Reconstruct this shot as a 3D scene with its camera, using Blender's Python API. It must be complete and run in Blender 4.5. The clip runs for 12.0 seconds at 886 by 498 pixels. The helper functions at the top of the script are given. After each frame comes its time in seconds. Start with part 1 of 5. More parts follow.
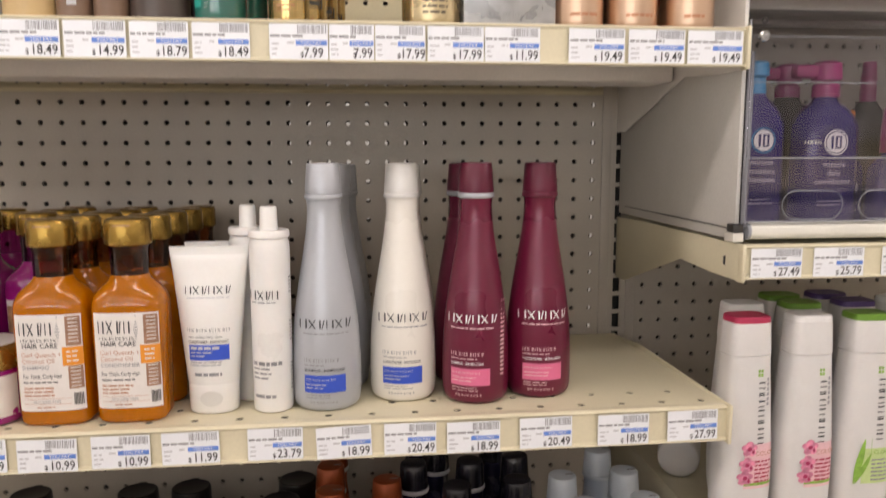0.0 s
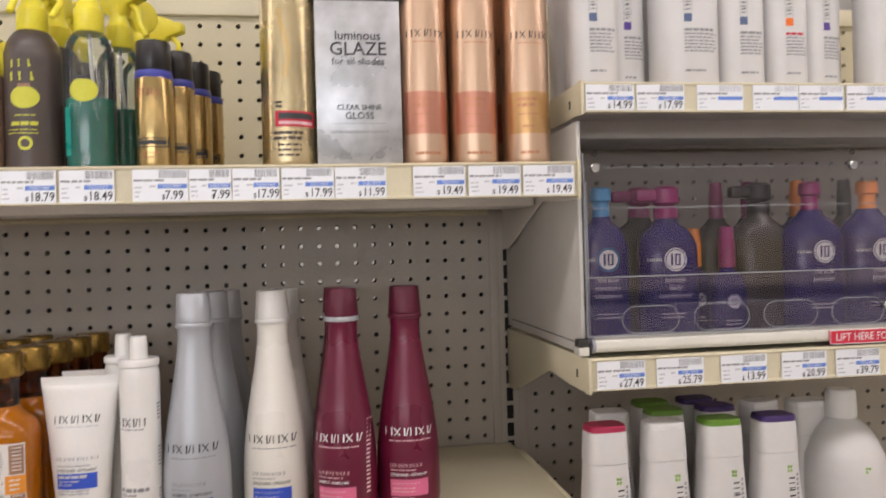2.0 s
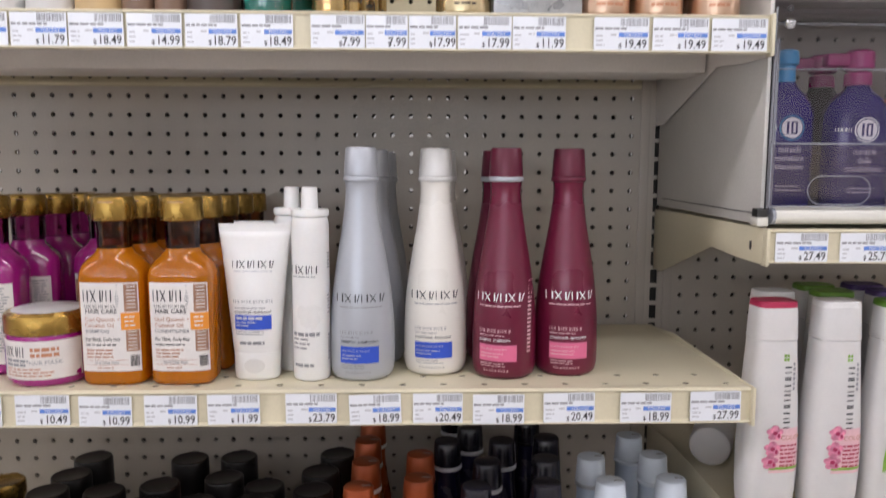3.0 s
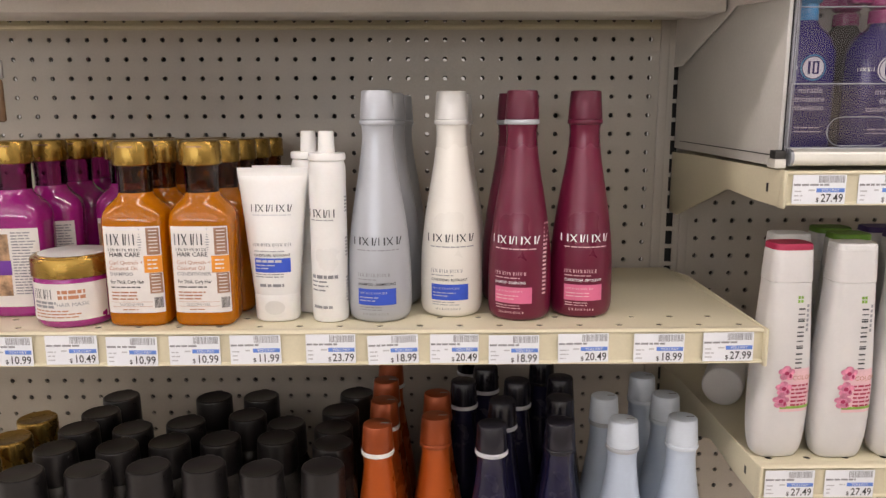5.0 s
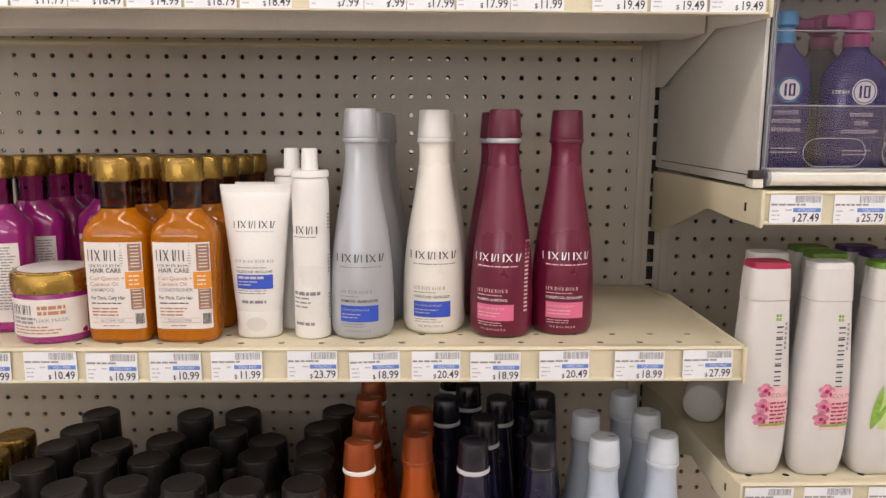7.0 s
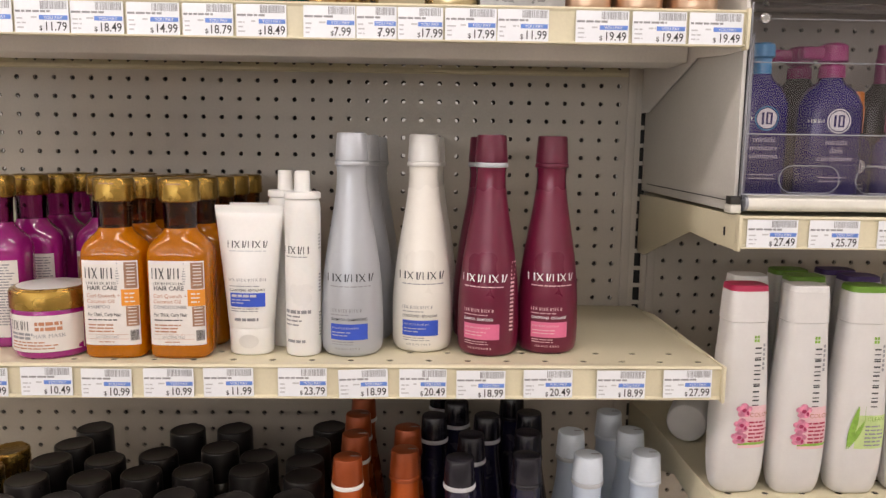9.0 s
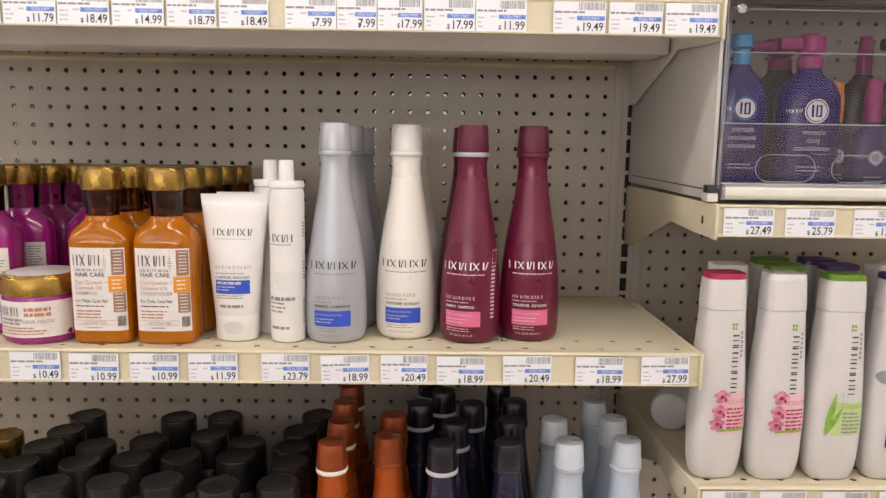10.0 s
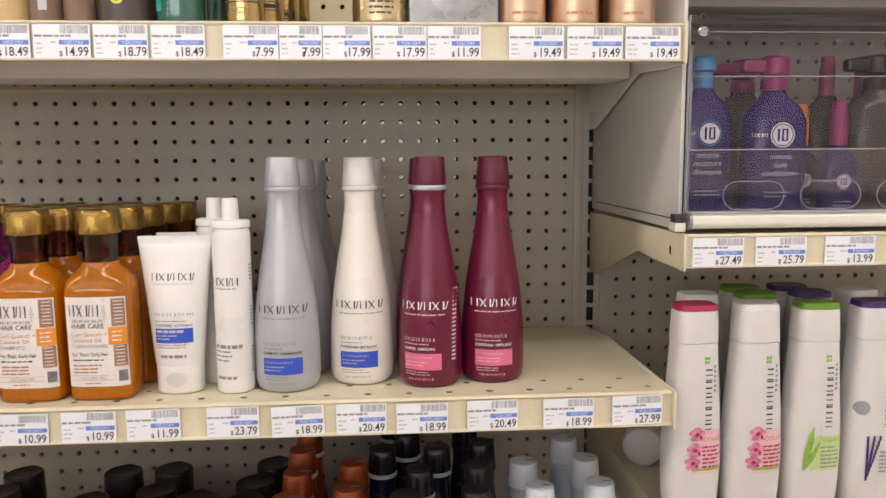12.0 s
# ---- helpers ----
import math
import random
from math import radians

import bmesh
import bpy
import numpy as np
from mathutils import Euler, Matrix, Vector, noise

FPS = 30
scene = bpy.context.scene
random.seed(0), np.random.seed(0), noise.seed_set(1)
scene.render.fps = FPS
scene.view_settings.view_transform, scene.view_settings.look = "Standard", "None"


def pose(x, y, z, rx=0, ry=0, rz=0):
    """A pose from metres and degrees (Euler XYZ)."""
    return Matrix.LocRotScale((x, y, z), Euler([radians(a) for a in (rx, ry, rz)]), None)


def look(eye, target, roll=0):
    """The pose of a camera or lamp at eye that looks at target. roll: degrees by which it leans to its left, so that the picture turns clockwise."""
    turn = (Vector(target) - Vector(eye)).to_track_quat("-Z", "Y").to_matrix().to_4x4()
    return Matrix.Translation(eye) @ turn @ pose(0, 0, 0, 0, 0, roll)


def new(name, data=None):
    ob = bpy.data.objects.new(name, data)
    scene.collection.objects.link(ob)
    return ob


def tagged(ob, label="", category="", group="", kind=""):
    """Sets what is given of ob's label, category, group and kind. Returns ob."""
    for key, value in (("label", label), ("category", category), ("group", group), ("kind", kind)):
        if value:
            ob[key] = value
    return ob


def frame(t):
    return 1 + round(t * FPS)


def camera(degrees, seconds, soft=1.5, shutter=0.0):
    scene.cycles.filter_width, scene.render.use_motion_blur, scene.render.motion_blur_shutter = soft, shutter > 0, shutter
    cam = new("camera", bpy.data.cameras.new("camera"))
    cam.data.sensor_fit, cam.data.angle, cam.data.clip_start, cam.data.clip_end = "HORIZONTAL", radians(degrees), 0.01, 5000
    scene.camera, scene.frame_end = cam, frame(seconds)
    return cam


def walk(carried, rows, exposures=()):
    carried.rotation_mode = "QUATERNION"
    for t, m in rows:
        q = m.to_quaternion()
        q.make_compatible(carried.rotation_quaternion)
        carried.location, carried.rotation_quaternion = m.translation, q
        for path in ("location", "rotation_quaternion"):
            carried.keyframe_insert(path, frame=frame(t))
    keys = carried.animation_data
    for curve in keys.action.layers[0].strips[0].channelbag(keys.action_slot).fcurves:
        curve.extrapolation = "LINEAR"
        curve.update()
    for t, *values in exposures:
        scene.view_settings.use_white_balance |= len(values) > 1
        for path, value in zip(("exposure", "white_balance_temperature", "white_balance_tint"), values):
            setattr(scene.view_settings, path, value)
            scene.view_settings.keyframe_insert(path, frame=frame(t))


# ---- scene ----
cam = camera(60.7, 12.0, 1.4, 0.4)
PATH = [
    (0, (-0.321, -1.009, 1.341), (-0.095, 0.961, 1.079), -0.1),
    (0.5, (-0.306, -1.044, 1.37), (-0.062, 0.938, 1.257), -1.0),
    (1, (-0.257, -1.06, 1.402), (0.056, 0.915, 1.412), -1.7),
    (1.5, (-0.217, -1.073, 1.389), (0.14, 0.895, 1.424), -2.0),
    (2, (-0.215, -1.07, 1.365), (0.083, 0.908, 1.366), -1.6),
    (2.5, (-0.261, -1.063, 1.335), (-0.124, 0.93, 1.224), -0.5),
    (3, (-0.292, -1.051, 1.316), (-0.232, 0.934, 1.081), 0.2),
    (3.5, (-0.287, -1.033, 1.307), (-0.231, 0.932, 0.939), 0.6),
    (5.5, (-0.293, -1.063, 1.316), (-0.283, 0.901, 0.939), -0.3),
    (6, (-0.293, -1.063, 1.314), (-0.274, 0.903, 0.952), -0.2),
    (6.5, (-0.292, -1.065, 1.316), (-0.257, 0.904, 0.968), 0.1),
    (7, (-0.288, -1.062, 1.316), (-0.235, 0.91, 0.982), 0.3),
    (9, (-0.279, -1.084, 1.323), (-0.219, 0.894, 1.035), 0.8),
    (9.5, (-0.258, -1.095, 1.317), (-0.205, 0.883, 1.029), 0.8),
    (10, (-0.252, -1.098, 1.315), (-0.211, 0.88, 1.021), 0.8),
    (10.5, (-0.257, -1.092, 1.316), (-0.218, 0.885, 1.021), 0.6),
    (11, (-0.258, -1.08, 1.321), (-0.201, 0.898, 1.033), 0.3),
    (11.5, (-0.251, -1.069, 1.319), (-0.157, 0.912, 1.054), -0.1),
    (12, (-0.242, -1.051, 1.328), (-0.11, 0.929, 1.084), -0.4),
]
EXPOSURE = -1.40
BALANCE = [(0, EXPOSURE - 0.05, 6780, 10), (0.8, EXPOSURE - 0.30, 6650, 10), (1.7, EXPOSURE - 0.32, 6700, 10), (2.6, EXPOSURE - 0.14, 5960, 10), (3.5, EXPOSURE - 0.08, 6000, 10), (5.3, EXPOSURE, 6620, 10), (12, EXPOSURE, 6720, 10)]
walk(cam, [(t, look(eye, target, roll)) for t, eye, target, roll in PATH], BALANCE)

# ---- world and light ----
world = bpy.data.worlds.new("store_world")
world.use_nodes = True
world.node_tree.nodes["Background"].inputs[0].default_value = (0.8, 0.85, 1.0, 1)
world.node_tree.nodes["Background"].inputs[1].default_value = 0.05
scene.world = world
AISLE_WATTS = 78.0
LAMP_WATTS = 32.0
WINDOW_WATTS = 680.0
LAMP_COLOR = (1.0, 0.905, 0.895)

ZHOLE = 1.400          # a row of board holes
PITCH = 0.0254         # one inch between holes
FRONT = -0.338         # front of all the shelves
X_END = 0.036          # where the two bays meet
Z_MAIN, Z_TOP, Z_LOW = 1.094, 1.449, 0.744
Z_CASE, Z_HIGH, Z_SIDE = 1.250, 1.529, 0.947


# ---- materials ----
def mat(name, col, rough=0.45, metal=0.0, var=0.08, scale=30.0, bump=0.0, coat=0.0, trans=0.0, sss=0.0, fine=350.0):
    m = bpy.data.materials.new(name)
    m.use_nodes = True
    nt = m.node_tree
    b = nt.nodes["Principled BSDF"]
    b.inputs["Metallic"].default_value = metal
    b.inputs["Coat Weight"].default_value = coat
    b.inputs["Coat Roughness"].default_value = 0.12
    b.inputs["Transmission Weight"].default_value = trans
    if sss:
        b.inputs["Subsurface Weight"].default_value = sss
        b.inputs["Subsurface Scale"].default_value = 0.004
        b.inputs["Subsurface Radius"].default_value = (1.0, 0.7, 0.5)
    tc = nt.nodes.new("ShaderNodeTexCoord")
    n1 = nt.nodes.new("ShaderNodeTexNoise")
    n1.inputs["Scale"].default_value = scale
    n1.inputs["Detail"].default_value = 4
    n2 = nt.nodes.new("ShaderNodeTexNoise")
    n2.inputs["Scale"].default_value = fine
    n2.inputs["Detail"].default_value = 2
    nt.links.new(tc.outputs["Object"], n1.inputs["Vector"])
    nt.links.new(tc.outputs["Object"], n2.inputs["Vector"])
    mix = nt.nodes.new("ShaderNodeMath")
    mix.operation = "MULTIPLY_ADD"
    nt.links.new(n2.outputs["Fac"], mix.inputs[0])
    mix.inputs[1].default_value = 0.35
    nt.links.new(n1.outputs["Fac"], mix.inputs[2])
    ramp = nt.nodes.new("ShaderNodeValToRGB")
    lo = [c * (1 - 1.6 * var) for c in col]
    hi = [min(1.0, c * (1 + 1.2 * var)) for c in col]
    ramp.color_ramp.elements[0].position, ramp.color_ramp.elements[1].position = 0.4, 0.95
    ramp.color_ramp.elements[0].color = (*lo, 1)
    ramp.color_ramp.elements[1].color = (*hi, 1)
    nt.links.new(mix.outputs[0], ramp.inputs[0])
    nt.links.new(ramp.outputs[0], b.inputs["Base Color"])
    mr = nt.nodes.new("ShaderNodeMapRange")
    mr.inputs["From Min"].default_value, mr.inputs["From Max"].default_value = 0.3, 0.75
    mr.inputs["To Min"].default_value, mr.inputs["To Max"].default_value = max(0.02, rough * 0.8), min(1, rough * 1.2)
    nt.links.new(n1.outputs["Fac"], mr.inputs["Value"])
    nt.links.new(mr.outputs[0], b.inputs["Roughness"])
    if bump:
        bp = nt.nodes.new("ShaderNodeBump")
        bp.inputs["Strength"].default_value = bump
        bp.inputs["Distance"].default_value = 0.001
        nt.links.new(n2.outputs["Fac"], bp.inputs["Height"])
        nt.links.new(bp.outputs[0], b.inputs["Normal"])
    return m


def clear_mat(name, tint, gloss=1.0, rough=0.03, haze=0.0):
    """Clear plastic sheet: mostly see-through, glossy by Fresnel."""
    m = bpy.data.materials.new(name)
    m.use_nodes = True
    nt = m.node_tree
    nt.nodes.remove(nt.nodes["Principled BSDF"])
    out = nt.nodes["Material Output"]
    tr = nt.nodes.new("ShaderNodeBsdfTransparent")
    tr.inputs[0].default_value = (*tint, 1)
    gl = nt.nodes.new("ShaderNodeBsdfGlossy")
    gl.inputs["Roughness"].default_value = rough
    gl.inputs["Color"].default_value = (gloss, gloss, gloss, 1)
    fr = nt.nodes.new("ShaderNodeFresnel")
    fr.inputs[0].default_value = 1.46
    mx = nt.nodes.new("ShaderNodeMixShader")
    nt.links.new(fr.outputs[0], mx.inputs[0])
    nt.links.new(tr.outputs[0], mx.inputs[1])
    nt.links.new(gl.outputs[0], mx.inputs[2])
    last = mx
    if haze:
        df = nt.nodes.new("ShaderNodeBsdfDiffuse")
        df.inputs[0].default_value = (0.8, 0.8, 0.85, 1)
        ns = nt.nodes.new("ShaderNodeTexNoise")
        ns.inputs["Scale"].default_value = 14
        tc = nt.nodes.new("ShaderNodeTexCoord")
        nt.links.new(tc.outputs["Object"], ns.inputs["Vector"])
        sc = nt.nodes.new("ShaderNodeMath")
        sc.operation = "MULTIPLY"
        sc.inputs[1].default_value = haze
        nt.links.new(ns.outputs["Fac"], sc.inputs[0])
        m2 = nt.nodes.new("ShaderNodeMixShader")
        nt.links.new(sc.outputs[0], m2.inputs[0])
        nt.links.new(mx.outputs[0], m2.inputs[1])
        nt.links.new(df.outputs[0], m2.inputs[2])
        last = m2
    nt.links.new(last.outputs[0], out.inputs[0])
    return m


CREAM = mat("cream_enamel", (0.69, 0.63, 0.455), 0.40, var=0.06, scale=9, bump=0.08)
BOARD = mat("board_enamel", (0.475, 0.43, 0.37), 0.5, var=0.07, scale=6, bump=0.15)
BOARD_HIGH = mat("upper_board_enamel", (0.60, 0.54, 0.37), 0.5, var=0.06, scale=6, bump=0.15)
# pale grey underside paint, raised further in place of light bounced from below
UNDER = mat("pale_underside", (0.80, 0.765, 0.72), 0.45, var=0.07, scale=9, bump=0.08)
PANEL = mat("side_panel_grey", (0.60, 0.58, 0.54), 0.5, var=0.08, scale=8, bump=0.1)
# darkened rear board colour, stands in for shade behind the holes
REAR_SHADE = mat("rear_board_shade", (0.10, 0.09, 0.08), 0.5, metal=0.3, var=0.2)
# near-black for steel details; also stands in for shade in slots and cavities
DARK = mat("dark_steel_and_shade", (0.03, 0.028, 0.026), 0.6)
TAG = mat("tag_paper", (0.83, 0.85, 0.89), 0.4, var=0.03, coat=0.3)
INK = mat("ink_dark", (0.045, 0.045, 0.05), 0.5, var=0.2)
INK_GREY = mat("ink_grey", (0.30, 0.30, 0.32), 0.5, var=0.2)
INK_PALE = mat("ink_pale", (0.55, 0.55, 0.58), 0.5, var=0.1)
TAG_BLUE = mat("tag_blue", (0.14, 0.27, 0.72), 0.45, var=0.15)
WHITE_INK = mat("ink_white", (0.82, 0.82, 0.84), 0.45, var=0.05)
WHITE = mat("white_plastic", (0.80, 0.79, 0.77), 0.32, var=0.03, scale=20, sss=0.1, coat=0.15)
PEARL = mat("pearl_white", (0.79, 0.76, 0.70), 0.3, var=0.02, scale=7, coat=0.3)
SILVER = mat("silver_plastic", (0.46, 0.48, 0.52), 0.34, metal=0.3, var=0.02, scale=7)
SILVER_CAP = mat("silver_cap", (0.47, 0.49, 0.53), 0.36, metal=0.4, var=0.04)
PEARL_CAP = mat("pearl_cap", (0.70, 0.69, 0.67), 0.34, metal=0.15, var=0.03)
WINE = mat("wine_plastic", (0.140, 0.009, 0.036), 0.3, metal=0.15, var=0.02, scale=7, coat=0.15)
WINE_CAP = mat("wine_cap", (0.105, 0.008, 0.028), 0.36, metal=0.1, var=0.06)
COPPER = mat("copper_plastic", (0.44, 0.085, 0.011), 0.3, metal=0.3, var=0.06)
COPPER_CAP = mat("copper_cap", (0.30, 0.06, 0.014), 0.33, metal=0.35, var=0.06)
NAVY = mat("navy_plastic", (0.011, 0.010, 0.034), 0.25, metal=0.0, var=0.08)
NAVY_CAP = mat("navy_cap", (0.010, 0.009, 0.016), 0.25, var=0.1)
ICE = mat("ice_plastic", (0.50, 0.58, 0.70), 0.33, metal=0.1, var=0.04)
ICE_CAP = mat("ice_cap", (0.60, 0.66, 0.74), 0.36, var=0.04)
BLUE = mat("label_blue", (0.035, 0.09, 0.55), 0.4, var=0.06)
PINK = mat("label_pink", (0.72, 0.16, 0.30), 0.4, var=0.06)
GOLD_CAP = mat("gold_cap", (0.40, 0.25, 0.06), 0.27, metal=0.85, var=0.1, scale=60)
AMBER = mat("amber_liquid", (0.70, 0.225, 0.002), 0.07, var=0.12, scale=22, trans=0.45)
AMBER_NECK = clear_mat("amber_neck", (0.62, 0.33, 0.13), 1.0, 0.05)
MAGENTA = mat("magenta_liquid", (0.44, 0.014, 0.26), 0.08, var=0.12, scale=25, coat=0.9, trans=0.25)
MAGENTA_NECK = clear_mat("magenta_neck", (0.52, 0.14, 0.40), 1.0, 0.05)
LABEL = mat("label_paper", (0.78, 0.74, 0.71), 0.45, var=0.04, scale=50)
LABEL_TAN = mat("label_tan", (0.36, 0.20, 0.13), 0.5, var=0.2, scale=120)
LABEL_ORANGE = mat("label_orange", (0.80, 0.30, 0.03), 0.45, var=0.06)
LABEL_PURPLE = mat("label_purple", (0.16, 0.04, 0.33), 0.45, var=0.1)
LABEL_NUT = mat("label_nut", (0.48, 0.30, 0.17), 0.5, var=0.5, scale=90)
RUST_INK = mat("ink_rust", (0.50, 0.22, 0.12), 0.5, var=0.15)
BLACK = mat("black_plastic", (0.014, 0.012, 0.012), 0.33, var=0.2, scale=40, bump=0.05)
BLACK_BODY = mat("smoked_bottle", (0.05, 0.045, 0.04), 0.25, var=0.3)
YELLOW = mat("yellow_plastic", (0.88, 0.77, 0.06), 0.33, var=0.06, sss=0.15)
LIME = mat("lime_print", (0.62, 0.62, 0.06), 0.45, var=0.06)
BROWN = mat("brown_can", (0.075, 0.055, 0.048), 0.4, var=0.1, coat=0.1)
BROWN_LIGHT = mat("taupe_can", (0.20, 0.125, 0.085), 0.42, var=0.08)
TAN = mat("tan_bottle", (0.56, 0.40, 0.20), 0.4, var=0.06)
TEAL = mat("teal_liquid", (0.012, 0.30, 0.23), 0.1, var=0.15, coat=0.5)
GOLD = mat("gold_can", (0.52, 0.37, 0.16), 0.22, metal=0.9, var=0.14, scale=18)
GOLD_LIGHT = mat("pale_gold_can", (0.55, 0.45, 0.27), 0.27, metal=0.92, var=0.2, scale=14)
BAND_BLUE = mat("blue_band", (0.05, 0.06, 0.36), 0.35)
RED = mat("red_print", (0.62, 0.02, 0.05), 0.4)
ROSE = mat("rose_gold_can", (0.60, 0.42, 0.30), 0.34, metal=0.95, var=0.03, scale=4)
ROSE_CAP = clear_mat("rose_cap", (0.95, 0.74, 0.60), 1.0, 0.06, 0.22)
ROSE_BAND = mat("rose_band", (0.52, 0.24, 0.17), 0.34, metal=0.9, var=0.03)
AMBER_BAND = mat("amber_band", (0.55, 0.33, 0.15), 0.34, metal=0.9, var=0.03)
CARTON = mat("silver_carton", (0.52, 0.53, 0.55), 0.30, metal=0.45, var=0.28, scale=16, coat=0.2, fine=60.0)
CARTON_DARK = mat("carton_black", (0.045, 0.045, 0.05), 0.4)
OFFWHITE = mat("offwhite_bottle", (0.66, 0.645, 0.635), 0.36, var=0.03, sss=0.08)
SLATE = mat("slate_square", (0.10, 0.14, 0.26), 0.45)
ORANGE_SQ = mat("orange_square", (0.85, 0.18, 0.02), 0.45)
PURPLE_SQ = mat("violet_square", (0.10, 0.05, 0.28), 0.45)
MAROON_SQ = mat("maroon_square", (0.35, 0.03, 0.08), 0.45)
INDIGO = mat("indigo_bottle", (0.020, 0.012, 0.125), 0.22, var=0.08, coat=0.3)
SKY_CAP = mat("sky_cap", (0.04, 0.24, 0.46), 0.3)
FUCHSIA = mat("fuchsia_cap", (0.27, 0.018, 0.125), 0.3)
ORANGE_CAP = mat("orange_cap", (0.80, 0.25, 0.03), 0.35)
CRIMSON_LID = mat("crimson_lid", (0.42, 0.03, 0.085), 0.4)
GREEN_LID = mat("green_lid", (0.13, 0.27, 0.03), 0.4)
VIOLET_LID = mat("violet_lid", (0.06, 0.03, 0.14), 0.4)
GREY_LID = mat("white_lid", (0.74, 0.73, 0.72), 0.4)
PETAL_DARK = mat("petal_heart", (0.40, 0.02, 0.10), 0.45, var=0.2)
PETAL = mat("petal_pink", (0.68, 0.24, 0.36), 0.45, var=0.35, scale=150)
LEAF = mat("leaf_green", (0.25, 0.45, 0.07), 0.45, var=0.2, scale=120)
PALE_PINK = mat("pale_pink", (0.80, 0.52, 0.56), 0.45, var=0.1)
PALE_GREEN = mat("pale_green", (0.55, 0.68, 0.30), 0.45, var=0.1)
CHROME = mat("chrome", (0.55, 0.55, 0.56), 0.16, metal=1.0, var=0.03)
RAIL = mat("case_rail", (0.72, 0.70, 0.63), 0.33, var=0.05, coat=0.2)
TILE = mat("floor_tile", (0.80, 0.77, 0.73), 0.3, var=0.08, scale=3)
WALL = mat("wall_paint", (0.82, 0.81, 0.79), 0.6, var=0.03, scale=2)
CEIL = mat("ceiling_tile", (0.86, 0.86, 0.84), 0.7, var=0.04, scale=5)
# goods of the added shelving, kept pale to bounce light back
FAR = mat("unseen_goods", (0.66, 0.62, 0.59), 0.5, var=0.45, scale=7)
ACRYLIC = clear_mat("acrylic", (0.90, 0.88, 0.90), 1.0, 0.05)
# diffuse haze and violet tint stand in for the aisle's reflected veil
ACRYLIC_HAZY = clear_mat("hazy_acrylic", (0.88, 0.86, 0.92), 1.0, 0.06, 0.02)
# opaque grey that paints in the highlight along clear acrylic edges
ACRYLIC_EDGE = mat("acrylic_edge", (0.30, 0.31, 0.34), 0.15, var=0.05)
CLEAR_BOTTLE = clear_mat("clear_bottle", (0.90, 0.93, 0.92), 1.0, 0.05, 0.06)
FLAP_TAN = mat("flap_tan", (0.13, 0.07, 0.032), 0.4, var=0.15)
FLAP_GREY = mat("flap_grey", (0.22, 0.20, 0.185), 0.35, var=0.1)
TUBE_LIGHT = bpy.data.materials.new("tube_light")
TUBE_LIGHT.use_nodes = True
_b = TUBE_LIGHT.node_tree.nodes["Principled BSDF"]
_b.inputs["Emission Color"].default_value = (*LAMP_COLOR, 1)
_b.inputs["Emission Strength"].default_value = 6.0


# ---- mesh helpers ----
def mesh_of(name, verts, faces, material, smooth=True):
    me = bpy.data.meshes.new(name)
    me.from_pydata(verts, [], faces)
    me.validate()
    me.materials.append(material)
    if smooth:
        me.shade_smooth()
        me.set_sharp_from_angle(angle=radians(38))
    return me


PRINT = {"small_print", "name_line", "block_print", "label_print", "barcode", "line_name", "blend_print", "side_print", "upright_name", "upright_maker", "logo", "strapline", "leaf_mark",
         "maker_line", "maker_name", "note_line", "title_line", "side_band", "ruled_line", "mark_strokes", "leaf_emblem", "leaf_print", "frame_mark", "title", "subtitle", "name_box", "strip_border", "patch_print", "band_print", "free_from"}


def part(name, bm, material, parent, label=""):
    """A bmesh, a mesh or a (verts, faces) pair as one mesh object under a thing."""
    if isinstance(bm, bpy.types.Mesh):
        me = bm
    elif isinstance(bm, tuple):
        me = mesh_of(name, bm[0], bm[1], material)
    else:
        me = bpy.data.meshes.new(name)
        bm.to_mesh(me)
        bm.free()
        me.materials.append(material)
        me.shade_smooth()
        me.set_sharp_from_angle(angle=radians(38))
    ob = new(name, me)
    ob.parent = parent
    if label:
        tagged(ob, label)
    if name in PRINT:
        tagged(ob, kind="stuff")
    return ob


def thing(name, x, y, z, label, category, group="", turn=0.0):
    ob = new(name)
    ob.empty_display_size = 0.02
    ob.matrix_basis = pose(x, y, z, 0, 0, turn)
    return tagged(ob, label, category, group)


def block(x0, x1, y0, y1, z0, z1, bevel=0.0, seg=2):
    bm = bmesh.new()
    bmesh.ops.create_cube(bm, size=1)
    for v in bm.verts:
        v.co = ((x0 + x1) / 2 + v.co.x * (x1 - x0), (y0 + y1) / 2 + v.co.y * (y1 - y0), (z0 + z1) / 2 + v.co.z * (z1 - z0))
    if bevel:
        bmesh.ops.bevel(bm, geom=bm.edges[:], offset=bevel, segments=seg, affect="EDGES", profile=0.5)
    return bm


def extrude_yz(points, x0, x1, bevel=0.0):
    """A closed outline in y, z, drawn out along x."""
    bm = bmesh.new()
    a = [bm.verts.new((x0, y, z)) for y, z in points]
    b = [bm.verts.new((x1, y, z)) for y, z in points]
    n = len(points)
    bm.faces.new(a)
    bm.faces.new(b[::-1])
    for i in range(n):
        bm.faces.new((a[i], b[i], b[(i + 1) % n], a[(i + 1) % n]))
    bmesh.ops.recalc_face_normals(bm, faces=bm.faces[:])
    if bevel:
        bmesh.ops.bevel(bm, geom=bm.edges[:], offset=bevel, segments=2, affect="EDGES", profile=0.5)
    return bm


